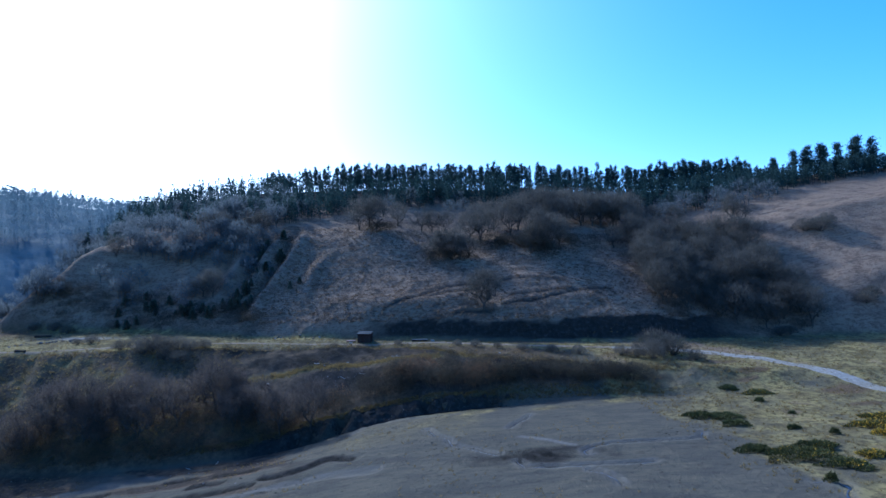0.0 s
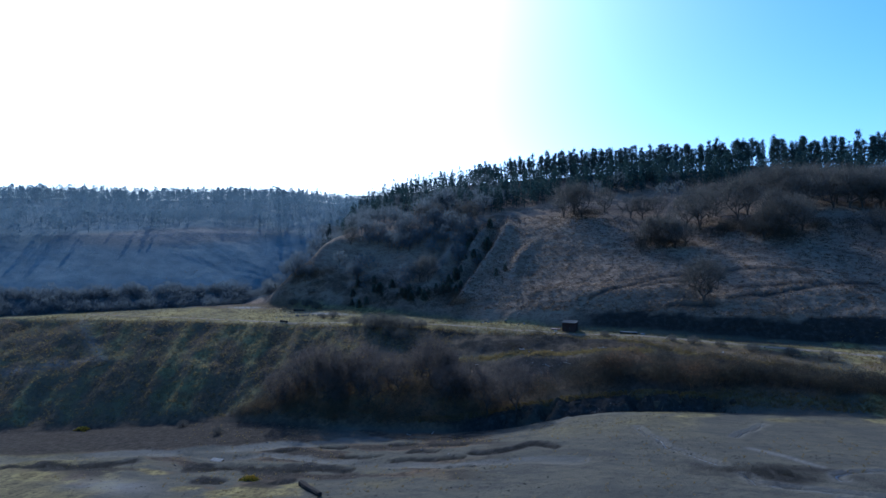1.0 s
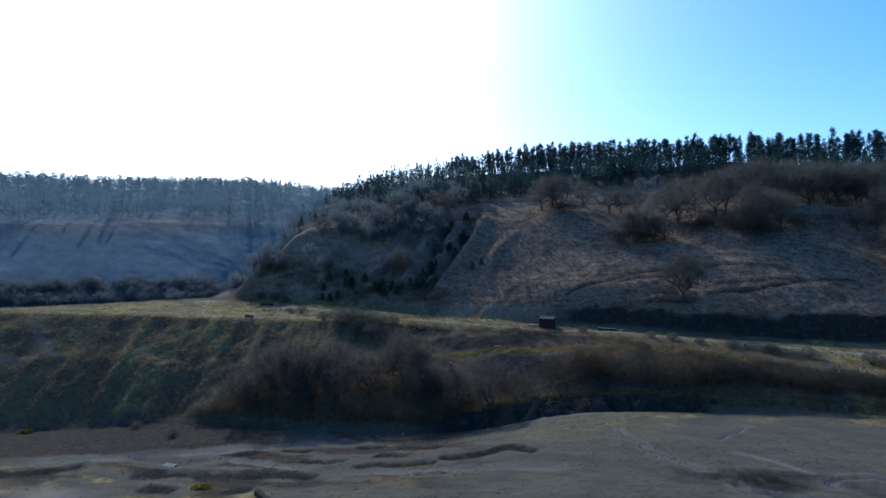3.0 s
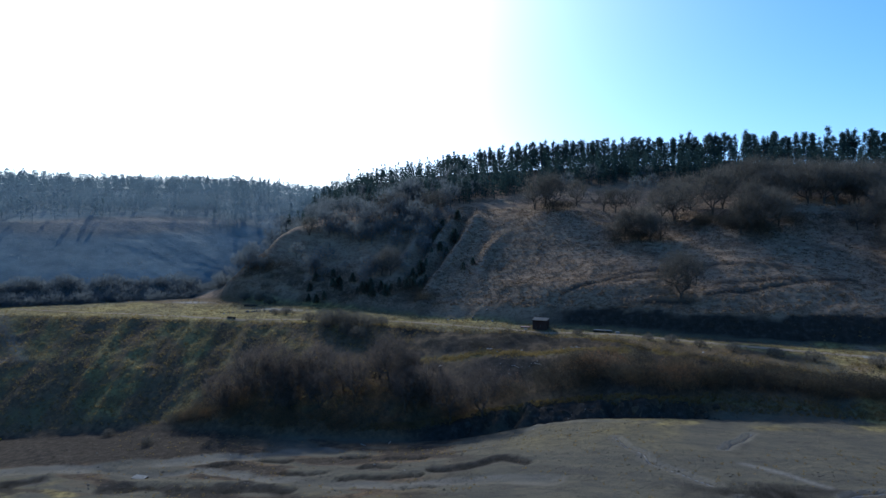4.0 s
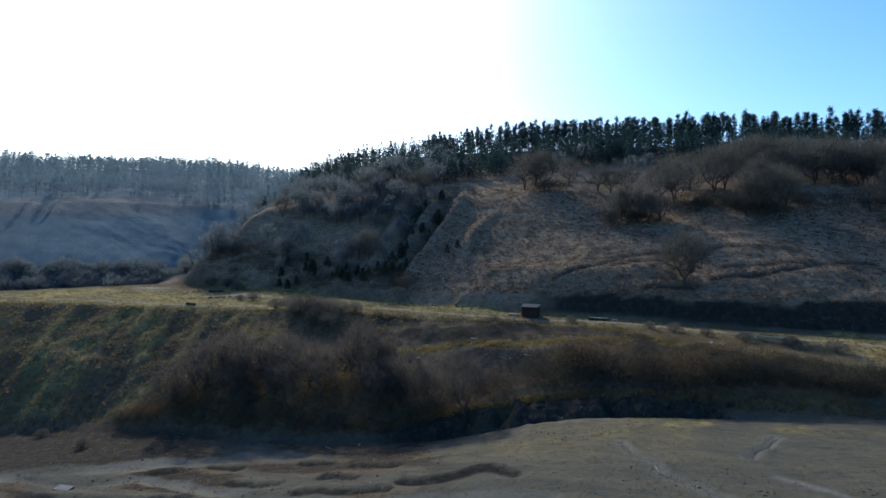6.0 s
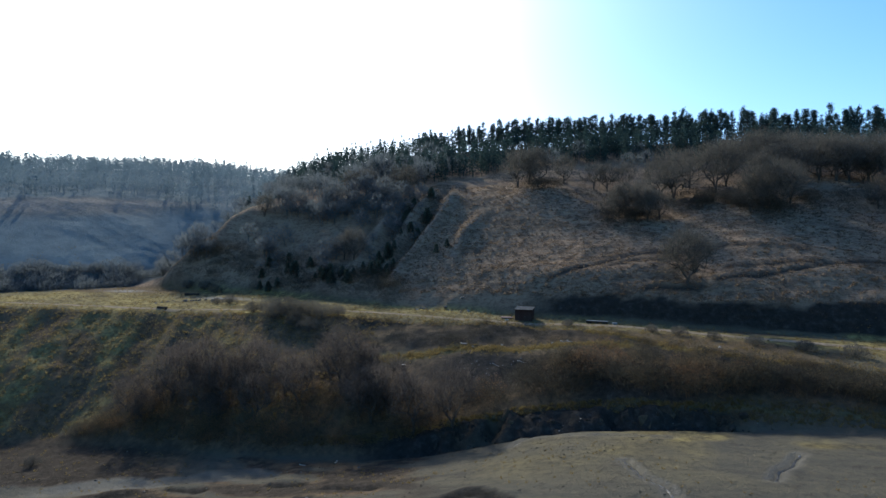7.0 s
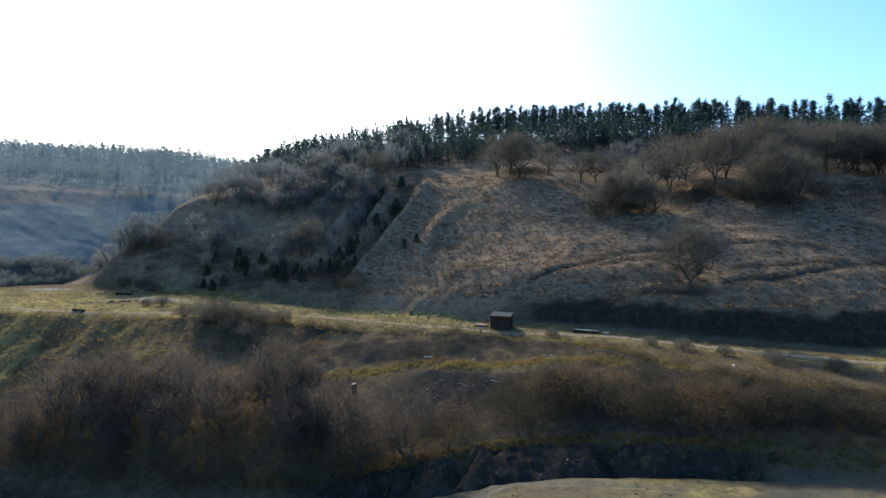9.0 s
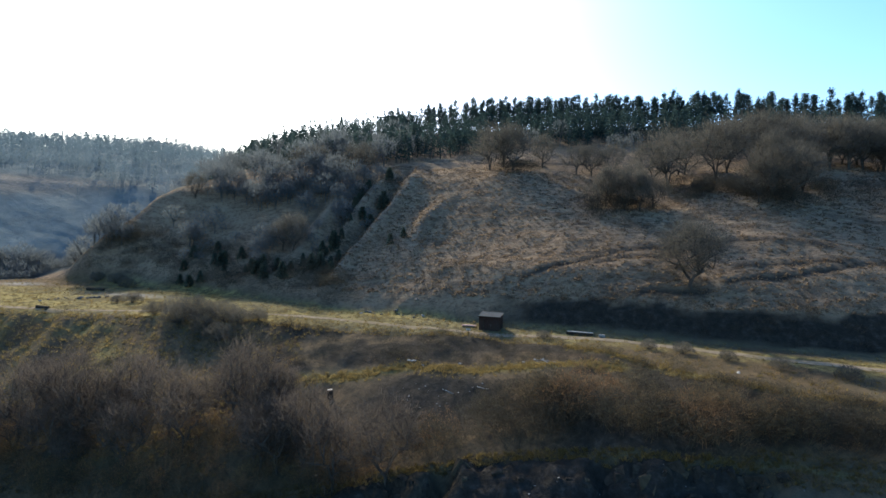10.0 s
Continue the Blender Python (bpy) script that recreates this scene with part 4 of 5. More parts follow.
# ---- shrubs that stand by themselves ----
def shrub_meshes(seed, high, wide):
    g = np.random.default_rng(seed)
    a, o = g.uniform(0, 2 * math.pi, 26), g.uniform(0.1, 1, 26)
    segs = []
    for t, r in zip(a, o):
        p = np.array((math.cos(t) * 0.25 * r, math.sin(t) * 0.25 * r, -0.15))
        d = unit(np.array((math.cos(t) * r * wide / high * 0.9, math.sin(t) * r * wide / high * 0.9, 1.0)))
        for k in range(4):
            q = p + d * high * 0.2 * g.uniform(0.7, 1.15)
            segs.append((p, q, 0.045 - 0.009 * k, 0.036 - 0.009 * k))
            p, d = q, unit(d + g.normal(size=3) * 0.2)
    n = 1700
    a, u = g.uniform(0, 2 * math.pi, n), g.uniform(0, 1, n)
    r = np.sqrt(g.uniform(0, 1, n)) * (1 + 0.25 * np.sin(3 * a + seed))
    z = high * (0.12 + 0.8 * u * np.sqrt(np.clip(1.05 - 0.75 * r * r, 0.05, 1)))
    roots = np.stack([np.cos(a) * r * wide * 0.5, np.sin(a) * r * wide * 0.5, z], -1)
    ways = unit(np.stack([np.cos(a) * r, np.sin(a) * r, np.full(n, 0.8)], -1) + g.normal(size=(n, 3)) * 0.45)
    return tube(segs, 3), slivers(roots, ways, g.uniform(0.35, 0.95, n), g.uniform(0.03, 0.07, n), g)


shrub_kinds = [make_tree("leafless_shrub", shrub_meshes(90 + i, 3.2, 4.4), M_BARK, M_TWIG, "rounded leafless shrub at the edge of the terrace", "shrub", "terrace shrubs") for i in range(4)]
for x, y, s in ((-73, 136.6, 1.25), (-70, 135.5, 1.2), (-77, 136.5, 1.1), (-66.5, 136, 1.1), (-81, 135.6, 0.8), (-63, 135, 0.9), (-60, 136.5, 0.7), (-94, 144, 0.75), (-97, 143, 0.5), (-68, 133, 1.1), (-74, 133.5, 1.1), (-64, 131.5, 1.0), (-112, 160, 0.8), (-118, 163, 0.9), (-125, 164, 0.8),
                (52, 132, 1.9), (49, 126, 1.4), (55, 129, 1.6), (46, 128, 0.9), (43, 130, 0.8), (58, 124, 0.8), (4, 139.5, 0.5), (8.5, 138.6, 0.6), (14, 137, 0.5), (-11.5, 141, 0.45), (20, 134.5, 0.6), (27, 133, 0.6), (33, 131, 0.7), (93, 149, 0.9), (96, 150, 0.8), (131, 193, 1.6), (135, 191.5, 1.7), (139, 194, 1.3), (123, 157, 1.2), (126, 158.5, 1.0), (-106, 98, 0.5), (-92, 95, 0.5)):
    plant(shrub_kinds[rng.integers(4)], x, y, s, rng.uniform(0, 360))
for k in shrub_kinds:
    drop(k)

# ---- scrub ----
bush_kinds = [bush_shape(400 + i, 2.8 + 0.3 * (i % 3), 3.4, 6, 400) for i in range(10)]
low_kinds = [bush_shape(420 + i, 1.1, 2.0, 14, 110) for i in range(6)]
parts, tints = [], []


def scrub(kinds, x, y, scale, lo=0.0, hi=1.0):
    parts.append(at(kinds[rng.integers(len(kinds))], x, y, scale))
    tints.append(rng.uniform(lo, hi))


for _ in range(360):    # separate bushes along the bank face beside the plain
    x = rng.uniform(-30, 48)
    lo, hi = float(line_y(4, x)) + (1.8 if x < 10 else 2.8), float(line_y(5, x)) - (1.6 if x < -5 else 0.3)
    y = rng.uniform(lo, hi) if hi > lo else lo
    if math.hypot((x + 25.5) / 8.5, (y - 123.5) / 6) < 1 or rng.random() < (x - 30) / 20:
        continue
    clump, hue = fbm(np.array([x, x]), np.array([y * 1.5, y + 40]), 7, 101)
    if clump < (-0.08 if x < 8 else -0.2):
        continue
    hue = (0.06, 0.2, 0.42, 0.66, 0.84)[min(4, max(0, int(1.6 + 9 * hue + 1.1 * rng.normal())))]
    scrub(bush_kinds, x, y, rng.uniform(0.75, 1.7) * (1 + 0.6 * clump), hue - 0.06, hue + 0.06)
for _ in range(300):    # low russet growth where the cliff runs out
    x = rng.uniform(10, 48)
    scrub(low_kinds, x, float(line_y(4, x)) + rng.uniform(-0.6, 4.6), rng.uniform(0.35, 0.9), 0.5, 1.0)
for _ in range(170):    # shrubs along the foot of the bank
    x = rng.uniform(-96, -30)
    scrub(bush_kinds, x, float(line_y(4, x)) + rng.uniform(-0.8, 2), rng.uniform(0.4, 1.0), 0.35, 0.85)
for _ in range(300):    # taller wood of the lower bank
    x = rng.uniform(-92, -26)
    y = float(line_y(4, x)) + rng.uniform(0.5, 9 if -66 < x < -38 else 7)
    if x > -34 and y > 116:
        continue
    scrub(bush_kinds, x, y, rng.uniform(0.5, 1.25), 0.4, 0.98)
ledge_line = np.array(wander(LEDGE, 1.0, 0, 1))
for _ in range(1000):   # bramble between ledge and terrace
    x = rng.uniform(-60, 44)
    lo, hi = float(line_y(5, x)) + (2.6 if x < 12 else 1.2), float(line_y(6, x)) - 0.2
    y = rng.uniform(lo, max(hi, lo + 0.1))
    if hi > lo and np.hypot(ledge_line[:, 0] - x, ledge_line[:, 1] - y).min() > 1.6 and fbm(np.array([x]), np.array([y]), 4, 61)[0] > -0.12:
        scrub(low_kinds, x, y, rng.uniform(0.6, 1.35), 0.0, 0.5 if rng.random() < 0.8 else 0.9)
for _ in range(520):    # heath on the open bank
    x = rng.uniform(-190, -58)
    lo, hi = float(line_y(4, x)) + 1, float(line_y(6, x)) - 1
    y = rng.uniform(lo, hi)
    if fbm(np.array([x + (y - 100) * 0.45]), np.array([y * 0.2]), 6, 43)[0] < 0.04:
        scrub(low_kinds if rng.random() < 0.8 else bush_kinds, x, y, rng.uniform(0.5, 1.1), 0.0, 0.6)
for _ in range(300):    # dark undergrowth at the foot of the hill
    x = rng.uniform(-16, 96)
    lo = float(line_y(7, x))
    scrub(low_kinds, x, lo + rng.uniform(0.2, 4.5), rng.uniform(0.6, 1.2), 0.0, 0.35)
for _ in range(34):     # dark tangle low on the bracken slope
    scrub(low_kinds, -31 + rng.normal() * 2.6, 158.6 + rng.normal() * 0.7, rng.uniform(0.5, 0.9), 0.0, 0.15)
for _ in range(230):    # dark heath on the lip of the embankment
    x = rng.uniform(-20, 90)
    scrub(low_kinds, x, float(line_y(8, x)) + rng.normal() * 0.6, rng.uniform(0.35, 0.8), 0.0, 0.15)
for _ in range(330):
    x = rng.uniform(-132, -50)
    scrub(low_kinds if rng.random() < 0.45 else bush_kinds, x, float(line_y(7, x)) + rng.uniform(0.5, 9), rng.uniform(0.6, 1.3), 0.0, 0.6)
for _ in range(250):    # on the hillside below the trees
    cx, cy, r = ((2, 180, 7), (33, 184, 7), (30, 190, 8), (20, 190, 9), (-25, 203, 9), (46, 195, 10))[rng.integers(6)]
    scrub(bush_kinds, cx + rng.normal() * r * 0.55, cy + rng.normal() * r * 0.35, rng.uniform(0.7, 1.5), 0.0, 0.35)
for _ in range(230):    # under the wood that runs down to the embankment
    w = rng.uniform()
    scrub(bush_kinds, 62 + 46 * rng.uniform(), 149 + 52 * w, rng.uniform(0.7, 1.4), 0.0, 0.3)
for _ in range(150):    # in the gullies and at the foot of the flank
    cx, cy, rx, ry = ((-97, 166, 7, 5), (-86, 163, 8, 5), (-73, 160, 7, 3), (-61, 170, 2.6, 7), (-63, 163, 4, 4), (-62.5, 182, 1.8, 7), (-55, 184, 1.4, 8), (-120, 170, 9, 3))[rng.integers(8)]
    scrub(bush_kinds, cx + rng.normal() * rx * 0.6, cy + rng.normal() * ry * 0.6, rng.uniform(0.5, 1.1), 0.0, 0.4)
for _ in range(420):    # on the terrace
    x = rng.uniform(-150, -50)
    y = rng.uniform(float(line_y(6, x)) + 4, float(line_y(7, x)))
    if fbm(np.array([x]), np.array([y]), 10, 45)[0] > -0.02:
        scrub(low_kinds, x, y, rng.uniform(0.3, 0.9), 0.1, 0.7)
for _ in range(330):    # rough ground below the track
    x = rng.uniform(-6, 50)
    y = rng.uniform(float(line_y(5, x)), 137.5 - max(0, x - 20) * 0.12)
    if fbm(np.array([x]), np.array([y]), 5, 49)[0] > -0.03:
        scrub(low_kinds, x, y, rng.uniform(0.5, 1.1), *((0.0, 0.3) if rng.random() < 0.5 else (0.5, 0.95)))
for _ in range(150):    # along the lower edge of the track
    x = rng.uniform(-30, 62)
    y = float(line_y(6, x)) + rng.uniform(-1.5, 1.5)
    scrub(low_kinds, x, y, rng.uniform(0.4, 0.9), 0.3, 0.8)
for _ in range(130):    # scattered on the flat by the road
    x, y = rng.uniform(36, 110), rng.uniform(95, 148)
    if fbm(np.array([x]), np.array([y]), 9, 47)[0] > 0.05:
        scrub(low_kinds, x, y, rng.uniform(0.4, 0.9), 0.3, 0.8)
for _ in range(320):    # dead stalks on the river gravel
    x, y = rng.uniform(-112, -14), rng.uniform(66, 104)
    if fbm(np.array([x * 0.45 + y * 0.1]), np.array([y * 1.3]), 6, 71, 5)[0] > 0.03:
        scrub(low_kinds, x, y, rng.uniform(0.25, 0.7), 0.1, 0.75)
for _ in range(220):     # dark heather on the silt
    scrub(low_kinds, 13 + rng.normal() * 3.0, 77.2 + rng.normal() * 1.4, rng.uniform(0.22, 0.5), 0.0, 0.2)
for l, w in EDGES:      # heather along the undercut edges of the gravel
    way = wander(l, 0.6, 0.6, 9)
    for _ in range(int(len(way) * (2.2 + 1.6 * w))):
        hx, hy = way[rng.integers(len(way))]
        scrub(low_kinds, hx + rng.normal() * 0.4, hy + rng.normal() * w * 0.5, rng.uniform(0.25, 0.55), 0.0, 0.25)
stuff("bare_scrub", parts, M_SCRUB, "tangled leafless scrub in grey and russet browns", "scrub", tints)

# ---- grass and bracken ----
M_STRAW = make_foliage("straw_grass", (0.135, 0.1, 0.04), (0.33, 0.245, 0.1), 0.8, 0.6)
M_BRACKEN = make_foliage("dead_bracken", (0.1, 0.072, 0.047), (0.36, 0.265, 0.175), 0.8, 0.6)
M_GORSE = make_foliage("gorse_green", (0.055, 0.055, 0.018), (0.125, 0.12, 0.045))
M_BLOOM = make_foliage("gorse_bloom", (0.45, 0.26, 0.02), (0.65, 0.42, 0.04))
tufts = [tuft_shape(500 + i, 0.5, 0.5, 12) for i in range(8)]
ferns = [tuft_shape(520 + i, 0.22, 0.6, 9, 0.1) for i in range(8)]
parts = []
for _ in range(16000):
    x, u = rng.uniform(-60, 95), rng.uniform() ** 1.2
    y = float(line_y(8, x)) + 0.5 + (float(line_y(10, x)) + 12 - float(line_y(8, x))) * u
    parts.append(at(ferns[rng.integers(8)], x, y, rng.uniform(1.1, 2.5)))
for _ in range(2500):
    x = rng.uniform(-140, -50)
    y = float(line_y(7, x)) + rng.uniform(0, 40)
    parts.append(at(ferns[rng.integers(8)], x, y, rng.uniform(0.6, 1.4)))
for _ in range(1200):
    x, y = rng.uniform(100, 190), rng.uniform(152, 225)
    parts.append(at(ferns[rng.integers(8)], x, y, rng.uniform(0.6, 1.2)))
stuff("dead_bracken", parts, M_BRACKEN, "dead brown bracken and tussocks covering the slope", "bracken")
parts = []
for _ in range(4200):
    x = rng.uniform(-190, 70)
    lo, hi = float(line_y(6, x)) - 1.5, float(line_y(7, x))
    y = lo + (hi - lo) * rng.uniform() ** 2
    parts.append(at(tufts[rng.integers(8)], x, y, rng.uniform(0.5, 1.2)))
ledge_way = wander(LEDGE, 0.5, 0.3, 3)
for _ in range(1000):
    x = rng.uniform(-8, 50)
    parts.append(at(tufts[rng.integers(8)], x, float(line_y(6, x)) - 0.9 + rng.normal() * 0.6, rng.uniform(0.5, 1.2)))
for _ in range(1500):
    x, y = ledge_way[rng.integers(len(ledge_way))]
    parts.append(at(tufts[rng.integers(8)], x + rng.normal() * 0.4, y + rng.normal() * 0.75, rng.uniform(0.5, 1.2)))
for _ in range(2200):
    x = rng.uniform(-50, 46)
    parts.append(at(tufts[rng.integers(8)], x, float(line_y(4, x)) + rng.uniform(-1.2 if x > 14 else 0.1, 2.2 if x > 12 else 1.5), rng.uniform(0.5, 1.2)))
for _ in range(3600):
    x, y = rng.uniform(38, 110), rng.uniform(60, 148)
    parts.append(at(tufts[rng.integers(8)], x, y, rng.uniform(0.5, 1.2)))
for _ in range(9000):
    x, y = rng.uniform(-200, -48), 0
    y = rng.uniform(float(line_y(4, x)), float(line_y(6, x)))
    parts.append(at(tufts[rng.integers(8)], x, y, rng.uniform(0.6, 1.3)))
for _ in range(1500):
    x, y = rng.uniform(-110, 30), rng.uniform(62, 104)
    if fbm(np.array([x]), np.array([y]), 12, 53)[0] > 0:
        parts.append(at(tufts[rng.integers(8)], x, y, rng.uniform(0.4, 0.9)))
stuff("straw_grass", parts, M_STRAW, "straw-yellow winter grass in tussocks", "grass")


clods = [(np.array([unit(rng.normal(size=3)) * np.array((0.5, 0.4, 0.22)) for _ in range(6)]), np.array([(0, 1, 2), (0, 2, 3), (0, 3, 4), (1, 2, 5), (2, 3, 5), (3, 4, 5), (4, 1, 5), (0, 4, 1)])) for _ in range(6)]
parts = []
for _ in range(3000):
    x, y = rng.uniform(-110, 45), rng.uniform(58, 112)
    if y < float(line_y(3, x)) and fbm(np.array([x]), np.array([y]), 7, 57)[0] > (-0.02 if x < -18 else 0.1):
        parts.append(at(clods[rng.integers(6)], x, y, rng.uniform(0.15, 0.6)))
stuff("river_debris", parts, M_SCRUB, "clods, sticks and stones strewn over the silt", "debris", rng.uniform(0, 0.5, len(parts)))


# ---- gorse ----
def gorse(seed, x, y, wide, high, bloom):
    g = np.random.default_rng(seed)
    root = tagged(new("gorse_bush"), "low green gorse bush with some yellow bloom" if bloom > 0.1 else "low dark green gorse bush on the rough grass", "bush", "gorse")
    n = int(900 * wide)
    a, u = g.uniform(0, 2 * math.pi, n), g.uniform(0, 1, n)
    r = np.sqrt(g.uniform(0.02, 1, n)) * (1 + 0.3 * np.sin(3 * a + seed) + 0.15 * np.sin(7 * a))
    lump = 0.55 + 0.45 * np.sin(a * 4 + r * 5 + seed)
    top = high * np.sqrt(np.clip(1.1 - r * r * 0.8, 0.05, 1)) * (0.6 + 0.4 * lump)
    roots = np.stack([np.cos(a) * r * wide, np.sin(a) * r * wide * 0.6, top * u ** 0.4], -1)
    ways = unit(g.normal(size=(n, 3)) * 0.6 + np.stack([np.cos(a) * r, np.sin(a) * r, np.full(n, 0.9)], -1))
    cut = int(n * (1 - bloom))
    z0 = height(x, y)
    for name, sl, w, m in (("foliage", slice(0, cut), 0.09, M_GORSE), ("blossom", slice(cut, n), 0.13, M_BLOOM)):
        if sl.stop - sl.start < 5:
            continue
        q = roots[sl].copy()
        for i in range(len(q)):
            q[i, 2] += height(x + q[i, 0], y + q[i, 1]) - z0 - 0.05
        v, f = slivers(q, ways[sl], g.uniform(0.2, 0.45, len(q)), np.full(len(q), w), g)
        ob = new(name, mesh_from(name, v, f, m))
        ob.parent = root
    root.location = (x, y, z0)
    return root


for i, (x, y, w, h, b) in enumerate(((47.3, 72.2, 4.4, 1.1, 0.03), (43, 75.2, 2.2, 0.8, 0.0), (50.5, 68.3, 2.8, 0.9, 0.04), (51.8, 75.5, 2.6, 0.9, 0.02), (44.2, 93.6, 2.6, 0.8, 0.0), (48, 92.6, 2.6, 0.9, 0.0), (47.2, 88, 2.0, 0.9, 0.0), (62.2, 107.6, 2.4, 0.7, 0.06), (58.5, 111, 1.6, 0.5, 0.0), (66, 84, 3.0, 0.9, 0.2), (65, 79.6, 2.0, 0.9, 0.4), (56.2, 71.5, 1.8, 0.8, 0.25), (54.5, 84.8, 0.9, 0.6, 0.0), (58.3, 81.3, 0.6, 0.9, 0.0), (60, 93.6, 0.5, 0.5, 0.0), (59.5, 102.2, 0.7, 0.8, 0.0), (44.8, 63.2, 0.6, 1.2, 0.0), (71, 88.6, 3.0, 0.7, 0.15), (-61.6, 71.4, 1.4, 0.6, 0.5), (-131.8, 91.2, 1.8, 0.9, 0.35))):
    gorse(600 + i, x, y, w, h, b)


# ---- track and water ----
def ribbon(name, way, width, lift, material, edge=0.25, across=5, seed=1):
    """A strip laid over the ground along a way."""
    p = np.array(way)
    d = np.gradient(p, axis=0)
    nrm = unit(np.stack([-d[:, 1], d[:, 0]], -1))
    n = len(p)
    w = (width if callable(width) else (lambda u: width))(np.linspace(0, 1, n))
    vs = []
    for i in range(n):
        for k in range(across):
            t = k / (across - 1) * 2 - 1
            ragged = edge * float(fbm(np.array([i * 1.0]), np.array([t * 9.0]), 3, seed, 2)[0]) if abs(t) > 0.9 else 0
            q = p[i] + nrm[i] * (t * (np.ravel(w)[i % np.size(w)] / 2 + ragged))
            vs.append((q[0], q[1], height(*q) + lift * (1 - 0.9 * abs(t) ** 3)))
    f = [(i * across + k, i * across + k + 1, (i + 1) * across + k + 1, (i + 1) * across + k) for i in range(n - 1) for k in range(across - 1)]
    return mesh_from(name, vs, f, material, smooth=True)


def make_gravel(name, worn, tone, warm=1.0):
    k = Nodes(name, 0.95)
    n, m = k.noise(1.3, 6, 0.7), k.noise(0.12, 5)
    c = k.ramp(n, [(p, (v * tone, v * 0.92 * tone * (0.5 + 0.5 * warm), v * 0.78 * tone * warm)) for p, v in ((0.3, 0.13), (0.55, 0.22), (0.75, 0.31))])
    c = k.mix(k.level(m, 0.42, 0.62), c, k.mix(worn, c, (0.14, 0.108, 0.055)))
    return k.done(c, n, 0.6, 0.06)


def make_water():
    k = Nodes("shallow_water", 0.3)
    k.b.inputs["Specular IOR Level"].default_value = 0.5
    return k.done(k.ramp(k.noise(1.2), [(0.3, (0.02, 0.021, 0.02)), (0.7, (0.05, 0.048, 0.042))]), k.noise(3.0), 0.15, 0.02)


M_GRAVEL, M_TRACK, M_WATER = make_gravel("road_gravel", 0.3, 1.1), make_gravel("track_gravel", 0.6, 0.9, 0.72), make_water()
cut = next(i for i, q in enumerate(TRACK_WAY) if q[0] < 44)
tagged(new("road", ribbon("road", TRACK_WAY[:cut + 1], lambda u: np.interp(u, [0, 0.8, 1], [3.6, 3.4, 2.2]), 0.12, M_GRAVEL, 0.7, 7, 3)), "pale gravel road curving over the flat", "road", kind="structure")
tagged(new("track", ribbon("track", TRACK_WAY[cut:], lambda u: np.interp(u, [0, 0.3, 1], [1.8, 1.3, 1.3]), 0.09, M_TRACK, 0.8, 7, 4)), "narrow stony track along the grassy terrace", "track", kind="structure")
for i, w in enumerate(RILL_WAYS):
    tagged(new("water", ribbon("water", w, 0.24, 0.06, M_WATER, 0.2, 3, 20 + i)), "narrow dark rill winding through the silt", "stream", kind="structure")


# ---- small things ----
def hull(points, name, material):
    bm = bmesh.new()
    for p in points:
        bm.verts.new(p)
    bmesh.ops.convex_hull(bm, input=bm.verts[:])
    me = bpy.data.meshes.new(name)
    bm.to_mesh(me)
    bm.free()
    me.materials.append(material)
    return me


def make_stone(name, a, b):
    k = Nodes(name, 0.9)
    n = k.noise(2.5, 6, 0.7)
    c = k.mix(k.chance(), k.ramp(n, [(0.3, a), (0.7, b)]), k.ramp(n, [(0.3, a), (0.7, [v * 0.75 for v in b])]))
    return k.done(c, n, 0.5, 0.05)


M_STONE = make_stone("pale_stone", (0.13, 0.125, 0.115), (0.32, 0.305, 0.28))
M_SHALE = make_stone("dark_shale", (0.015, 0.013, 0.011), (0.07, 0.058, 0.045))
M_TAN = make_stone("tan_mudstone", (0.04, 0.032, 0.022), (0.095, 0.075, 0.05))
M_ROCK = make_stone("grey_rock", (0.07, 0.065, 0.06), (0.17, 0.16, 0.145))
stone_meshes = {}
for key, m in (("pale", M_STONE), ("shale", M_SHALE), ("rock", M_ROCK)):
    stone_meshes[key] = [hull([unit(rng.normal(size=3)) * rng.uniform(0.35, 0.55) * np.array((1, 0.8, 0.6)) for _ in range(16)], "stone", m) for _ in range(5)]


def stone(kind, x, y, size, label, group):
    ob = new("stone", stone_meshes[kind][rng.integers(5)])
    ob.matrix_basis = pose(x, y, height(x, y) + size * 0.1, rng.uniform(-15, 15), rng.uniform(-15, 15), rng.uniform(0, 360)) @ Matrix.Diagonal((size, size, size, 1))
    return tagged(ob, label, "stone", group)


for _ in range(16):
    stone("pale", -10.8 + rng.normal() * 1.2, 132.2 + rng.normal() * 0.7, rng.uniform(0.25, 0.8), "pale stone tipped in a heap on the bank", "tipped rubble")
for _ in range(14):
    stone("rock", rng.uniform(-47, -35), 149.6 + rng.normal() * 0.9, rng.uniform(0.4, 1.1), "grey boulder at the foot of the hill", "boulders by the track")
for _ in range(34):
    u = rng.uniform(0, 1)
    stone("rock", -112 + 11 * u + rng.normal() * 0.8, 142 + 6.5 * u + rng.normal() * 0.9, rng.uniform(0.4, 1.1), "dark rubble stone in a row on the terrace", "terrace rubble")
for x, y in ((-112, 139), (-28.4, 130.4), (-23, 131.6), (-46, 148.6), (-34, 148.8), (14, 131.5)):
    stone("pale", x, y, rng.uniform(0.6, 0.9), "whitish stone lying in the grass", "white stones")
for x, y in ((-31, 130), (-28, 129.8), (-103.7, 133.6)):
    stone("shale", x, y, 0.8, "dark stone lying in the grass", "dark stones")
for _ in range(30):
    stone("rock", rng.uniform(-100, -30), rng.uniform(74, 103), rng.uniform(0.25, 0.6), "grey stone on the river gravel", "river stones")
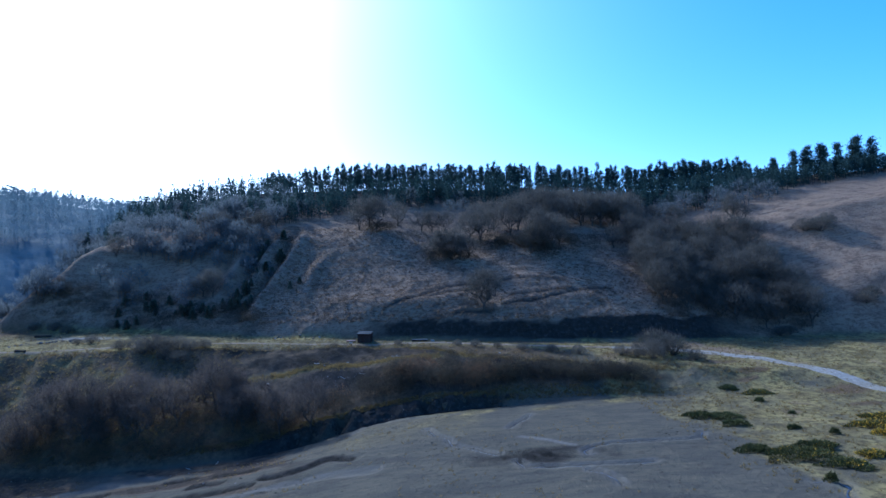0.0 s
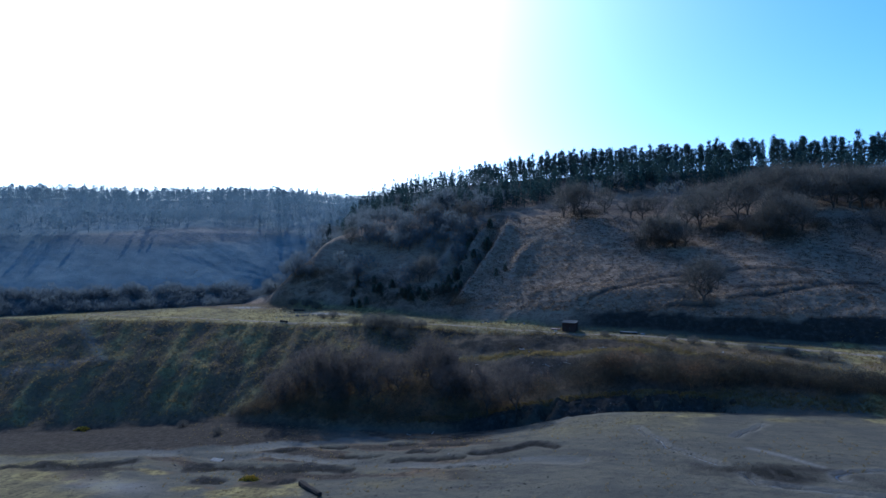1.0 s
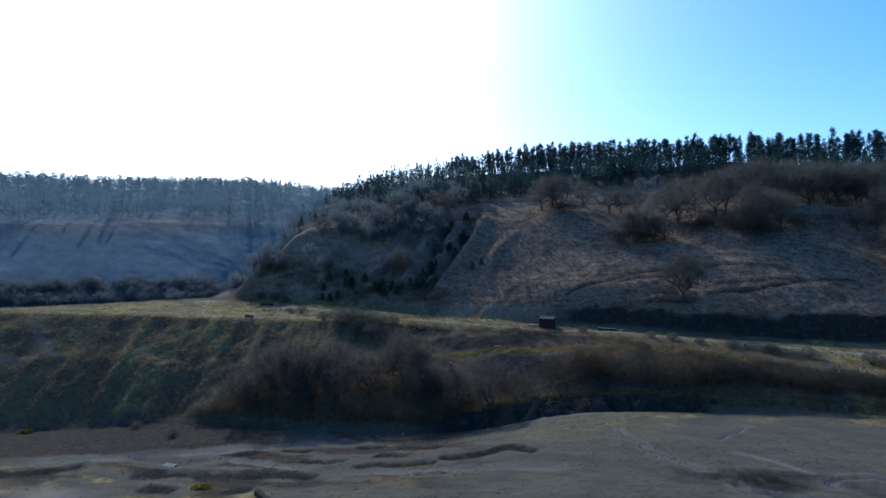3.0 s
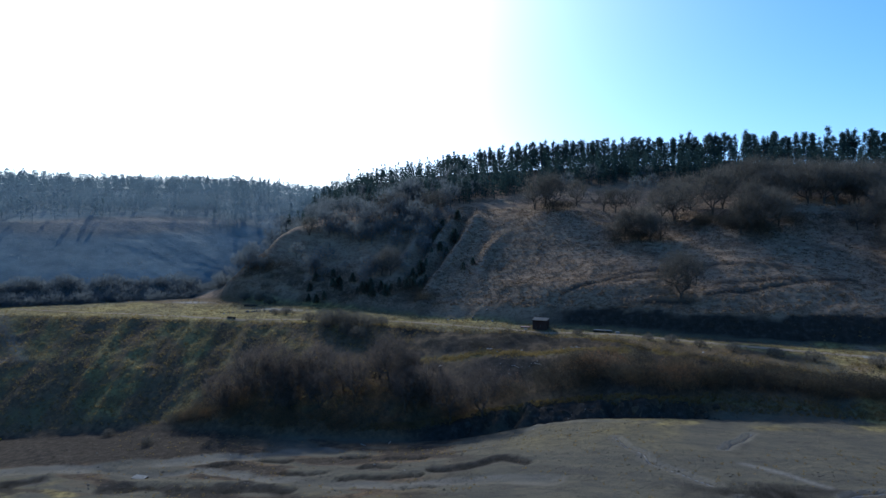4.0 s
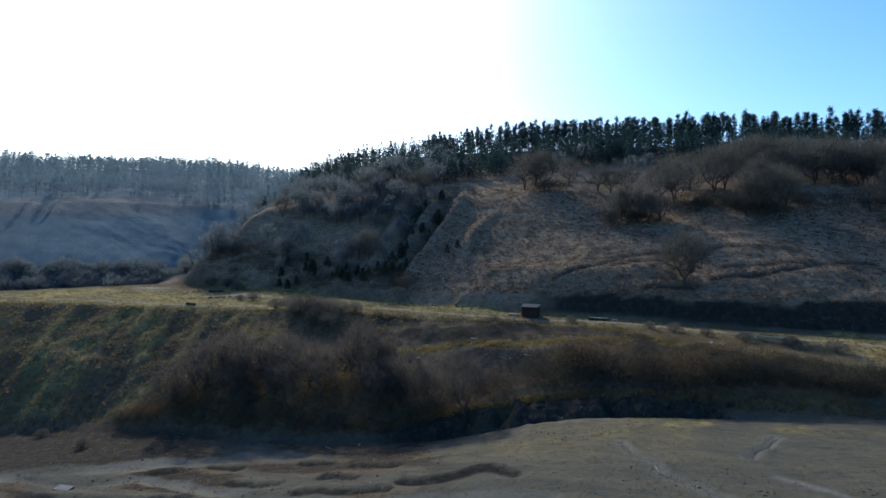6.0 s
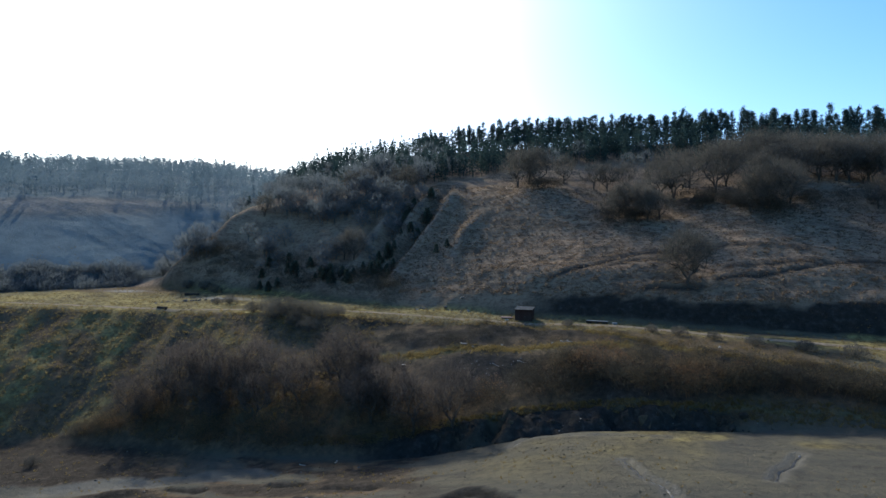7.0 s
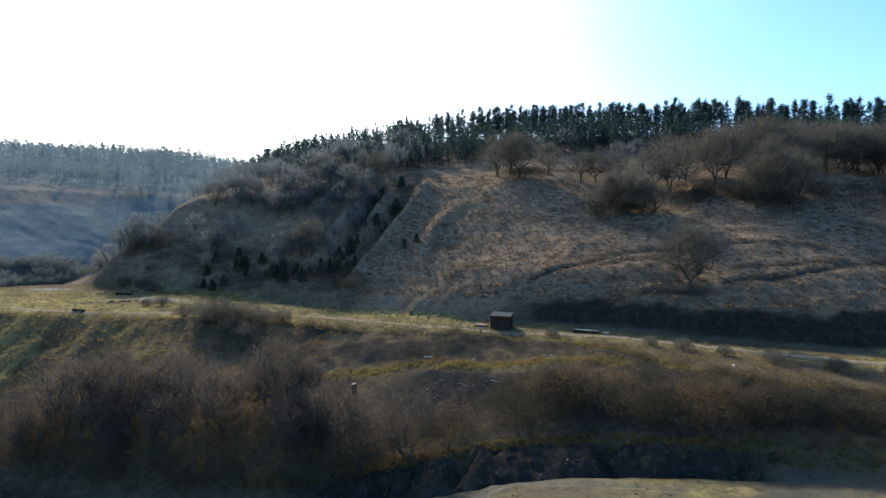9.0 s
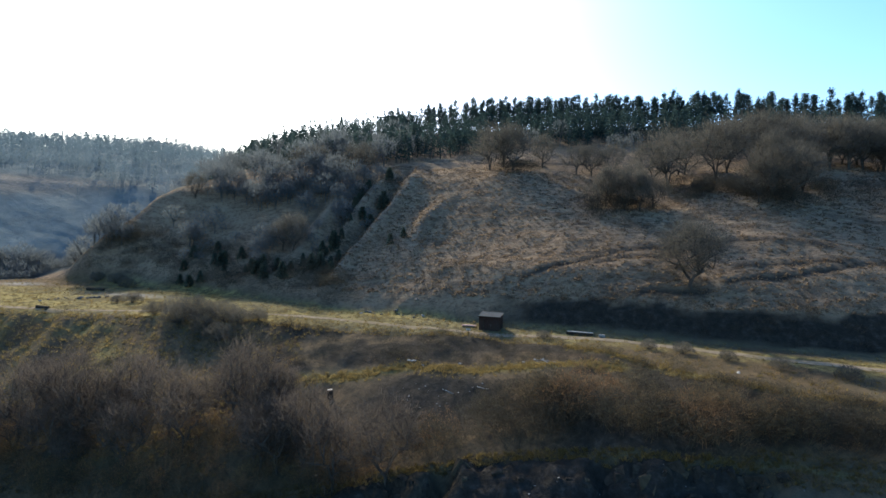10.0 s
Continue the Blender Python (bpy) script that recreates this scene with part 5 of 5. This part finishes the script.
for _ in range(12):
    stone("pale", rng.uniform(-80, -30), rng.uniform(78, 100), rng.uniform(0.15, 0.35), "whitish pebble on the river gravel", "river pebbles")
cliff = tagged(new("river_cliff"), "dark broken shale cliff cut by the river below the scrub", "cliff")
tan_rocks, cliff_rocks = [[hull([np.sign(q) * np.abs(q) ** 0.42 * np.array((0.5, 0.4, 0.55)) * rng.uniform(0.8, 1.1) for q in unit(rng.normal(size=(20, 3)))], "rock", m) for _ in range(4)] for m in (M_TAN, M_SHALE)]
for _ in range(150):
    x = rng.uniform(-32, 17)
    y0, y1 = float(line_y(3, x)) - 0.2, float(line_y(4, x)) + 0.3
    u = rng.uniform()
    y = y0 + (y1 - y0) * u
    size = rng.uniform(0.4, 1.9) * (0.75 + 0.4 * u) * (1 if x < 15 else 0.55)
    ob = new("rock", (cliff_rocks if rng.random() < (0.85 if x < 12 else 0.6) else tan_rocks)[rng.integers(4)])
    ob.parent = cliff
    ob.matrix_basis = pose(x, y, height(x, y) - size * 0.66, rng.uniform(-30, 20), rng.uniform(-25, 25), rng.normal() * 30) @ Matrix.Diagonal((size * rng.uniform(0.7, 1.7), size * 0.8, size * rng.uniform(0.8, 2.0), 1))
for _ in range(9):
    x = rng.uniform(-14, 16)
    stone("pale", x, float(line_y(3, x)) + rng.uniform(0, 1.6), rng.uniform(0.15, 0.35), "white stone caught in the river cliff", "cliff stones")
for _ in range(22):
    stone("pale", -25 + rng.normal() * 3, 124.5 + rng.normal() * 1.5, rng.uniform(0.15, 0.35), "white stone on the dark scree", "scree stones")


def part(name, bm, material, parent, label=""):
    me = bpy.data.meshes.new(name)
    bm.to_mesh(me)
    bm.free()
    me.materials.append(material)
    ob = new(name, me)
    ob.parent = parent
    return tagged(ob, label)


def block(sx, sy, sz, at=(0, 0, 0), bevel=0.01, turn=None):
    bm = bmesh.new()
    m = Matrix.Translation(at) @ (turn or Matrix()) @ Matrix.Diagonal((sx, sy, sz, 1))
    bmesh.ops.create_cube(bm, size=1.0, matrix=m)
    if bevel:
        bmesh.ops.bevel(bm, geom=bm.edges[:], offset=bevel, segments=1, affect="EDGES")
    return bm


def limb(points, radii, sides=8, seed=0):
    """A knotty round timber along points."""
    bm = bmesh.new()
    g = random.Random(seed)
    rings = []
    for i, (p, r) in enumerate(zip(points, radii)):
        a, b = Vector(points[max(i - 1, 0)]), Vector(points[min(i + 1, len(points) - 1)])
        q = (b - a).to_track_quat("Z", "Y")
        rings.append([bm.verts.new(Vector(p) + q @ Vector((math.cos(w) * r * g.uniform(0.85, 1.15), math.sin(w) * r * g.uniform(0.85, 1.15), 0))) for w in (2 * math.pi * k / sides for k in range(sides))])
    for u, v in zip(rings, rings[1:]):
        for k in range(sides):
            bm.faces.new((u[k], u[(k + 1) % sides], v[(k + 1) % sides], v[k]))
    bm.faces.new(rings[0][::-1])
    bm.faces.new(rings[-1])
    return bm


M_BOARD = make_wood("stained_boards", (0.022, 0.014, 0.012), (0.06, 0.032, 0.026), (8, 8, 0.7))
M_SHEET = make_stone("weathered_roof_sheet", (0.13, 0.13, 0.125), (0.26, 0.26, 0.25))
M_CONC = make_stone("concrete", (0.12, 0.115, 0.105), (0.34, 0.33, 0.3))
M_PALEWOOD = make_wood("bleached_timber", (0.3, 0.26, 0.22), (0.55, 0.5, 0.44))
M_PINK = make_wood("new_pinkish_timber", (0.25, 0.15, 0.13), (0.5, 0.36, 0.32))
M_LOG = make_wood("dark_log", (0.015, 0.012, 0.01), (0.05, 0.04, 0.032))


def build_hut():
    """A board shed with a lean-to sheet roof."""
    hut = tagged(new("hut"), "small dark maroon board hut with a grey sheet roof", "hut")
    w, d, hf, hb = 3.5, 2.6, 2.35, 2.75
    g = random.Random(4)
    for i in range(24):             # back and side walls, board by board
        part("board", block(0.142, 0.025, hb, (-w / 2 + 0.075 + i * (w - 0.15) / 23, d / 2, hb / 2), 0.004), M_BOARD, hut)
    for sx in (-1, 1):
        for i in range(17):
            y = -d / 2 + 0.1 + i * (d - 0.2) / 16
            h = hf + (hb - hf) * (y + d / 2) / d - 0.03
            part("board", block(0.025, 0.15, h, (sx * w / 2, y, h / 2), 0.004), M_BOARD, hut)
    door = part("door", block(1.36, 0.03, 0.12, (-0.24, -d / 2 + 0.075, 0.5), 0.004), M_LOG, hut, "boarded hut door")
    part("batten", block(1.36, 0.03, 0.12, (-0.24, -d / 2 + 0.075, 1.4), 0.004), M_LOG, door)
    part("handle", block(0.04, 0.05, 0.16, (0.3, -d / 2 - 0.005, 0.95), 0.008), M_SHEET, door, "grey metal handle")
    for i in range(24):             # front boards either side of a boarded door
        x = -w / 2 + 0.075 + i * (w - 0.15) / 23
        if -0.95 < x < 0.45:
            part("board", block(0.142, 0.025, 0.42, (x, -d / 2, hf - 0.24), 0.004), M_BOARD, hut)
            if i % 2 == 0:
                part("door_board", block(0.28, 0.03, hf - 0.55, (x + 0.05, -d / 2 + 0.04, (hf - 0.5) / 2), 0.004), M_BOARD, door)
        else:
            part("board", block(0.142, 0.025, hf - 0.06 - g.uniform(0, 0.03), (x, -d / 2, hf / 2), 0.004), M_BOARD, hut)
    for x, y, h in ((-w / 2 + 0.06, -d / 2 + 0.06, hf), (w / 2 - 0.06, -d / 2 + 0.06, hf), (-w / 2 + 0.06, d / 2 - 0.06, hb), (w / 2 - 0.06, d / 2 - 0.06, hb), (-0.98, -d / 2 + 0.06, hf - 0.1), (0.5, -d / 2 + 0.06, hf - 0.1)):
        part("post", block(0.1, 0.1, h - 0.04, (x, y, h / 2 - 0.02), 0.008), M_LOG, hut)
    part("floor_board", block(w - 0.1, d - 0.1, 0.08, (0, 0, 0.04), 0.01), M_LOG, hut)
    tilt = math.atan2(hb - hf, d)
    bm = bmesh.new()                # corrugated sheet
    n, rows = 66, 2
    W, D = w + 0.35, d + 0.5
    grid = [[bm.verts.new((-W / 2 + W * i / n, -D / 2 + D * j / rows, 0.022 * math.sin(i * 1.55))) for j in range(rows + 1)] for i in range(n + 1)]
    for i in range(n):
        for j in range(rows):
            bm.faces.new((grid[i][j], grid[i + 1][j], grid[i + 1][j + 1], grid[i][j + 1]))
    bmesh.ops.solidify(bm, geom=bm.faces[:], thickness=0.03)
    bmesh.ops.transform(bm, matrix=pose(0, 0, (hf + hb) / 2 + 0.05, math.degrees(tilt), 0, 0), verts=bm.verts)
    part("roof", bm, M_SHEET, hut, "grey weathered corrugated roof sheet")
    part("fascia", block(W, 0.03, 0.12, (0, -D / 2 + 0.03, hf + 0.0), 0.005), M_LOG, hut)
    hut.matrix_basis = pose(-20.7, 144.9, min(height(-22.3, 143.7), height(-19.1, 143.7)) - 0.02, 0, 0, -4)
    return hut


build_hut()


def timber_stack():
    st = tagged(new("timber_stack"), "stack of pinkish planks on bearers beside the hut", "timber")
    for i in range(3):
        part("bearer", block(0.1, 1.0, 0.12, (-0.9 + 0.9 * i, 0, 0.06), 0.01), M_LOG, st)
    for r in range(3):
        for i in range(5):
            part("plank", block(2.3 + 0.3 * ((i * 7 + r * 3) % 4) / 4, 0.16, 0.05, (0.08 * ((i + r) % 3), -0.4 + i * 0.19, 0.15 + r * 0.056), 0.004, pose(0, 0, 0, 0, 0, 3 * ((i * 5 + r) % 3 - 1))), M_PINK, st)
    st.matrix_basis = pose(-24.6, 145.2, height(-24.6, 145.2) - 0.03, 0, 0, 8)
    sign = tagged(new("sign_post"), "short dark wooden sign post at the edge of the track", "post")
    part("post", limb([(0, 0, -0.2), (0.01, 0, 0.5), (0, 0, 1.15)], [0.06, 0.055, 0.05], 7, 2), M_LOG, sign)
    part("sign_board", block(0.75, 0.04, 0.28, (0, -0.06, 1.0), 0.008), M_PALEWOOD, sign, "small pale board")
    sign.matrix_basis = pose(-23.6, 140.2, height(-23.6, 140.2))


timber_stack()


def slab():
    s = tagged(new("concrete_trough"), "long low concrete trough beside the track", "trough")
    part("base", block(4.2, 1.1, 0.22, (0, 0, 0.11), 0.03), M_LOG, s)
    for y in (-0.52, 0.52):
        part("side", block(4.2, 0.12, 0.22, (0, y, 0.33), 0.02), M_LOG, s)
    for x in (-2.04, 2.04):
        part("end", block(0.12, 0.92, 0.22, (x, 0, 0.33), 0.02), M_CONC, s)
    part("cover", block(4.0, 1.0, 0.06, (0.05, 0, 0.472), 0.01), M_CONC, s, "pale concrete cover slab")
    s.matrix_basis = pose(-6.0, 144.6, height(-6, 144.6) - 0.05, 0, 0, -5)
    b = tagged(new("concrete_block", None), "small pale concrete block beside the trough", "block")
    part("body", block(0.9, 0.7, 0.4, (0, 0, 0.2), 0.03), M_STONE, b)
    b.matrix_basis = pose(-2.6, 144.0, height(-2.6, 144) - 0.03, 0, 0, 10)


slab()


def stump(x, y, high, r, seed):
    s = tagged(new("tree_stump"), "dark tree stump with a pale sawn top", "stump")
    part("trunk", limb([(0, 0, -0.3), (0, 0, 0.15), (0.03, 0, high * 0.6), (0.05, 0.02, high)], [r * 1.5, r * 1.15, r, r * 0.97], 10, seed), M_LOG, s)
    part("sawn_top", limb([(0.05, 0.02, high), (0.05, 0.02, high + 0.03)], [r * 0.92, r * 0.9], 10, seed), M_PALEWOOD, s, "pale sawn wood")
    s.matrix_basis = pose(x, y, height(x, y), 4, -6, 0)


stump(-39.1, 122.3, 1.2, 0.38, 3)


def fallen(x, y, length, r, turn, lean, material, label):
    ob = tagged(new("log"), label, "log", "fallen timber")
    pts = [(-length / 2 + length * i / 5, 0.05 * math.sin(i * 2.1), 0.03 * math.cos(i * 1.3)) for i in range(6)]
    part("stem", limb(pts, [r, r * 0.97, r * 0.92, r * 0.85, r * 0.8, r * 0.7], 8, int(abs(x))), material, ob)
    ob.matrix_basis = pose(x, y, height(x, y) + r * 0.6 + (math.sin(radians(lean)) * length * 0.4 if lean > 0 else 0), 0, lean, turn)


fallen(-47.4, 102.3, 1.2, 0.07, 70, 25, M_PALEWOOD, "bleached broken post on the river bank")
fallen(-42.7, 103.9, 1.8, 0.08, 130, 30, M_PALEWOOD, "bleached broken post on the river bank")
fallen(-114.8, 154.3, 4.2, 0.4, 8, 0, M_LOG, "dark felled log lying on the terrace")
fallen(-105, 134, 2.4, 0.35, 12, 0, M_LOG, "dark felled log lying on the terrace")
fallen(-22.5, 124.6, 2.6, 0.07, 60, 24, M_PALEWOOD, "bleached branch on the dark scree")
fallen(-18, 125.4, 2.4, 0.06, 25, 12, M_PALEWOOD, "bleached branch on the dark scree")
fallen(-46.6, 67.3, 8.5, 0.5, -35, -9, M_LOG, "thick dark fallen trunk on the river gravel")
fallen(-30.4, 131.5, 1.3, 0.16, 10, 0, M_PALEWOOD, "bleached log lying in the grass")


M_DRIFT = make_wood("driftwood", (0.12, 0.115, 0.1), (0.26, 0.245, 0.22))


def pallet(x, y, turn):
    p = tagged(new("pallet"), "pale washed-up wooden pallet on the river gravel", "pallet")
    for i in range(3):
        part("bearer", block(0.14, 1.5, 0.3, (-1.0 + i * 1.0, 0, 0.15), 0.01), M_LOG, p)
    for i in range(7):
        part("slat", block(2.2, 0.19, 0.05, (0, -0.66 + i * 0.22, 0.326), 0.006), M_DRIFT, p)
    p.matrix_basis = pose(x, y, height(x, y) - 0.02, 2, 5, turn)


pallet(-79.4, 82.2, 14)

# young conifers in the gullies
M_SAP = make_foliage("young_needles", (0.05, 0.062, 0.048), (0.105, 0.12, 0.09), 0.8, 0.4)
sap_kinds = [make_tree("young_conifer", (tube([((0, 0, -0.3), (0, 0, 3.6), 0.06, 0.02)], 5), conifer_shape(700 + i, 3.5, 1.15 + 0.2 * (i % 2), 420, 0.02)), M_PINEBARK, M_SAP, "self-seeded young dark green conifer on the hillside", "conifer", "young conifers") for i in range(4)]
for _ in range(62):
    cx, cy, rx, ry = ((-97, 166, 6, 5), (-86, 163, 7, 5), (-73, 160, 6, 3), (-61, 170, 2.4, 7), (-63, 163, 4, 4), (-62.5, 182, 1.6, 7), (-55, 184, 1.2, 8))[rng.integers(7)]
    plant(sap_kinds[rng.integers(4)], cx + rng.normal() * rx * 0.6, max(cy + rng.normal() * ry * 0.6, 157 + rng.uniform(0, 6)), rng.uniform(0.4, 1.05), rng.uniform(0, 360))
for x, y, s in ((-47.5, 167.3, 0.7), (-45, 169, 0.6)):
    plant(sap_kinds[rng.integers(4)], x, y, s, rng.uniform(0, 360))
for k in sap_kinds:
    drop(k)
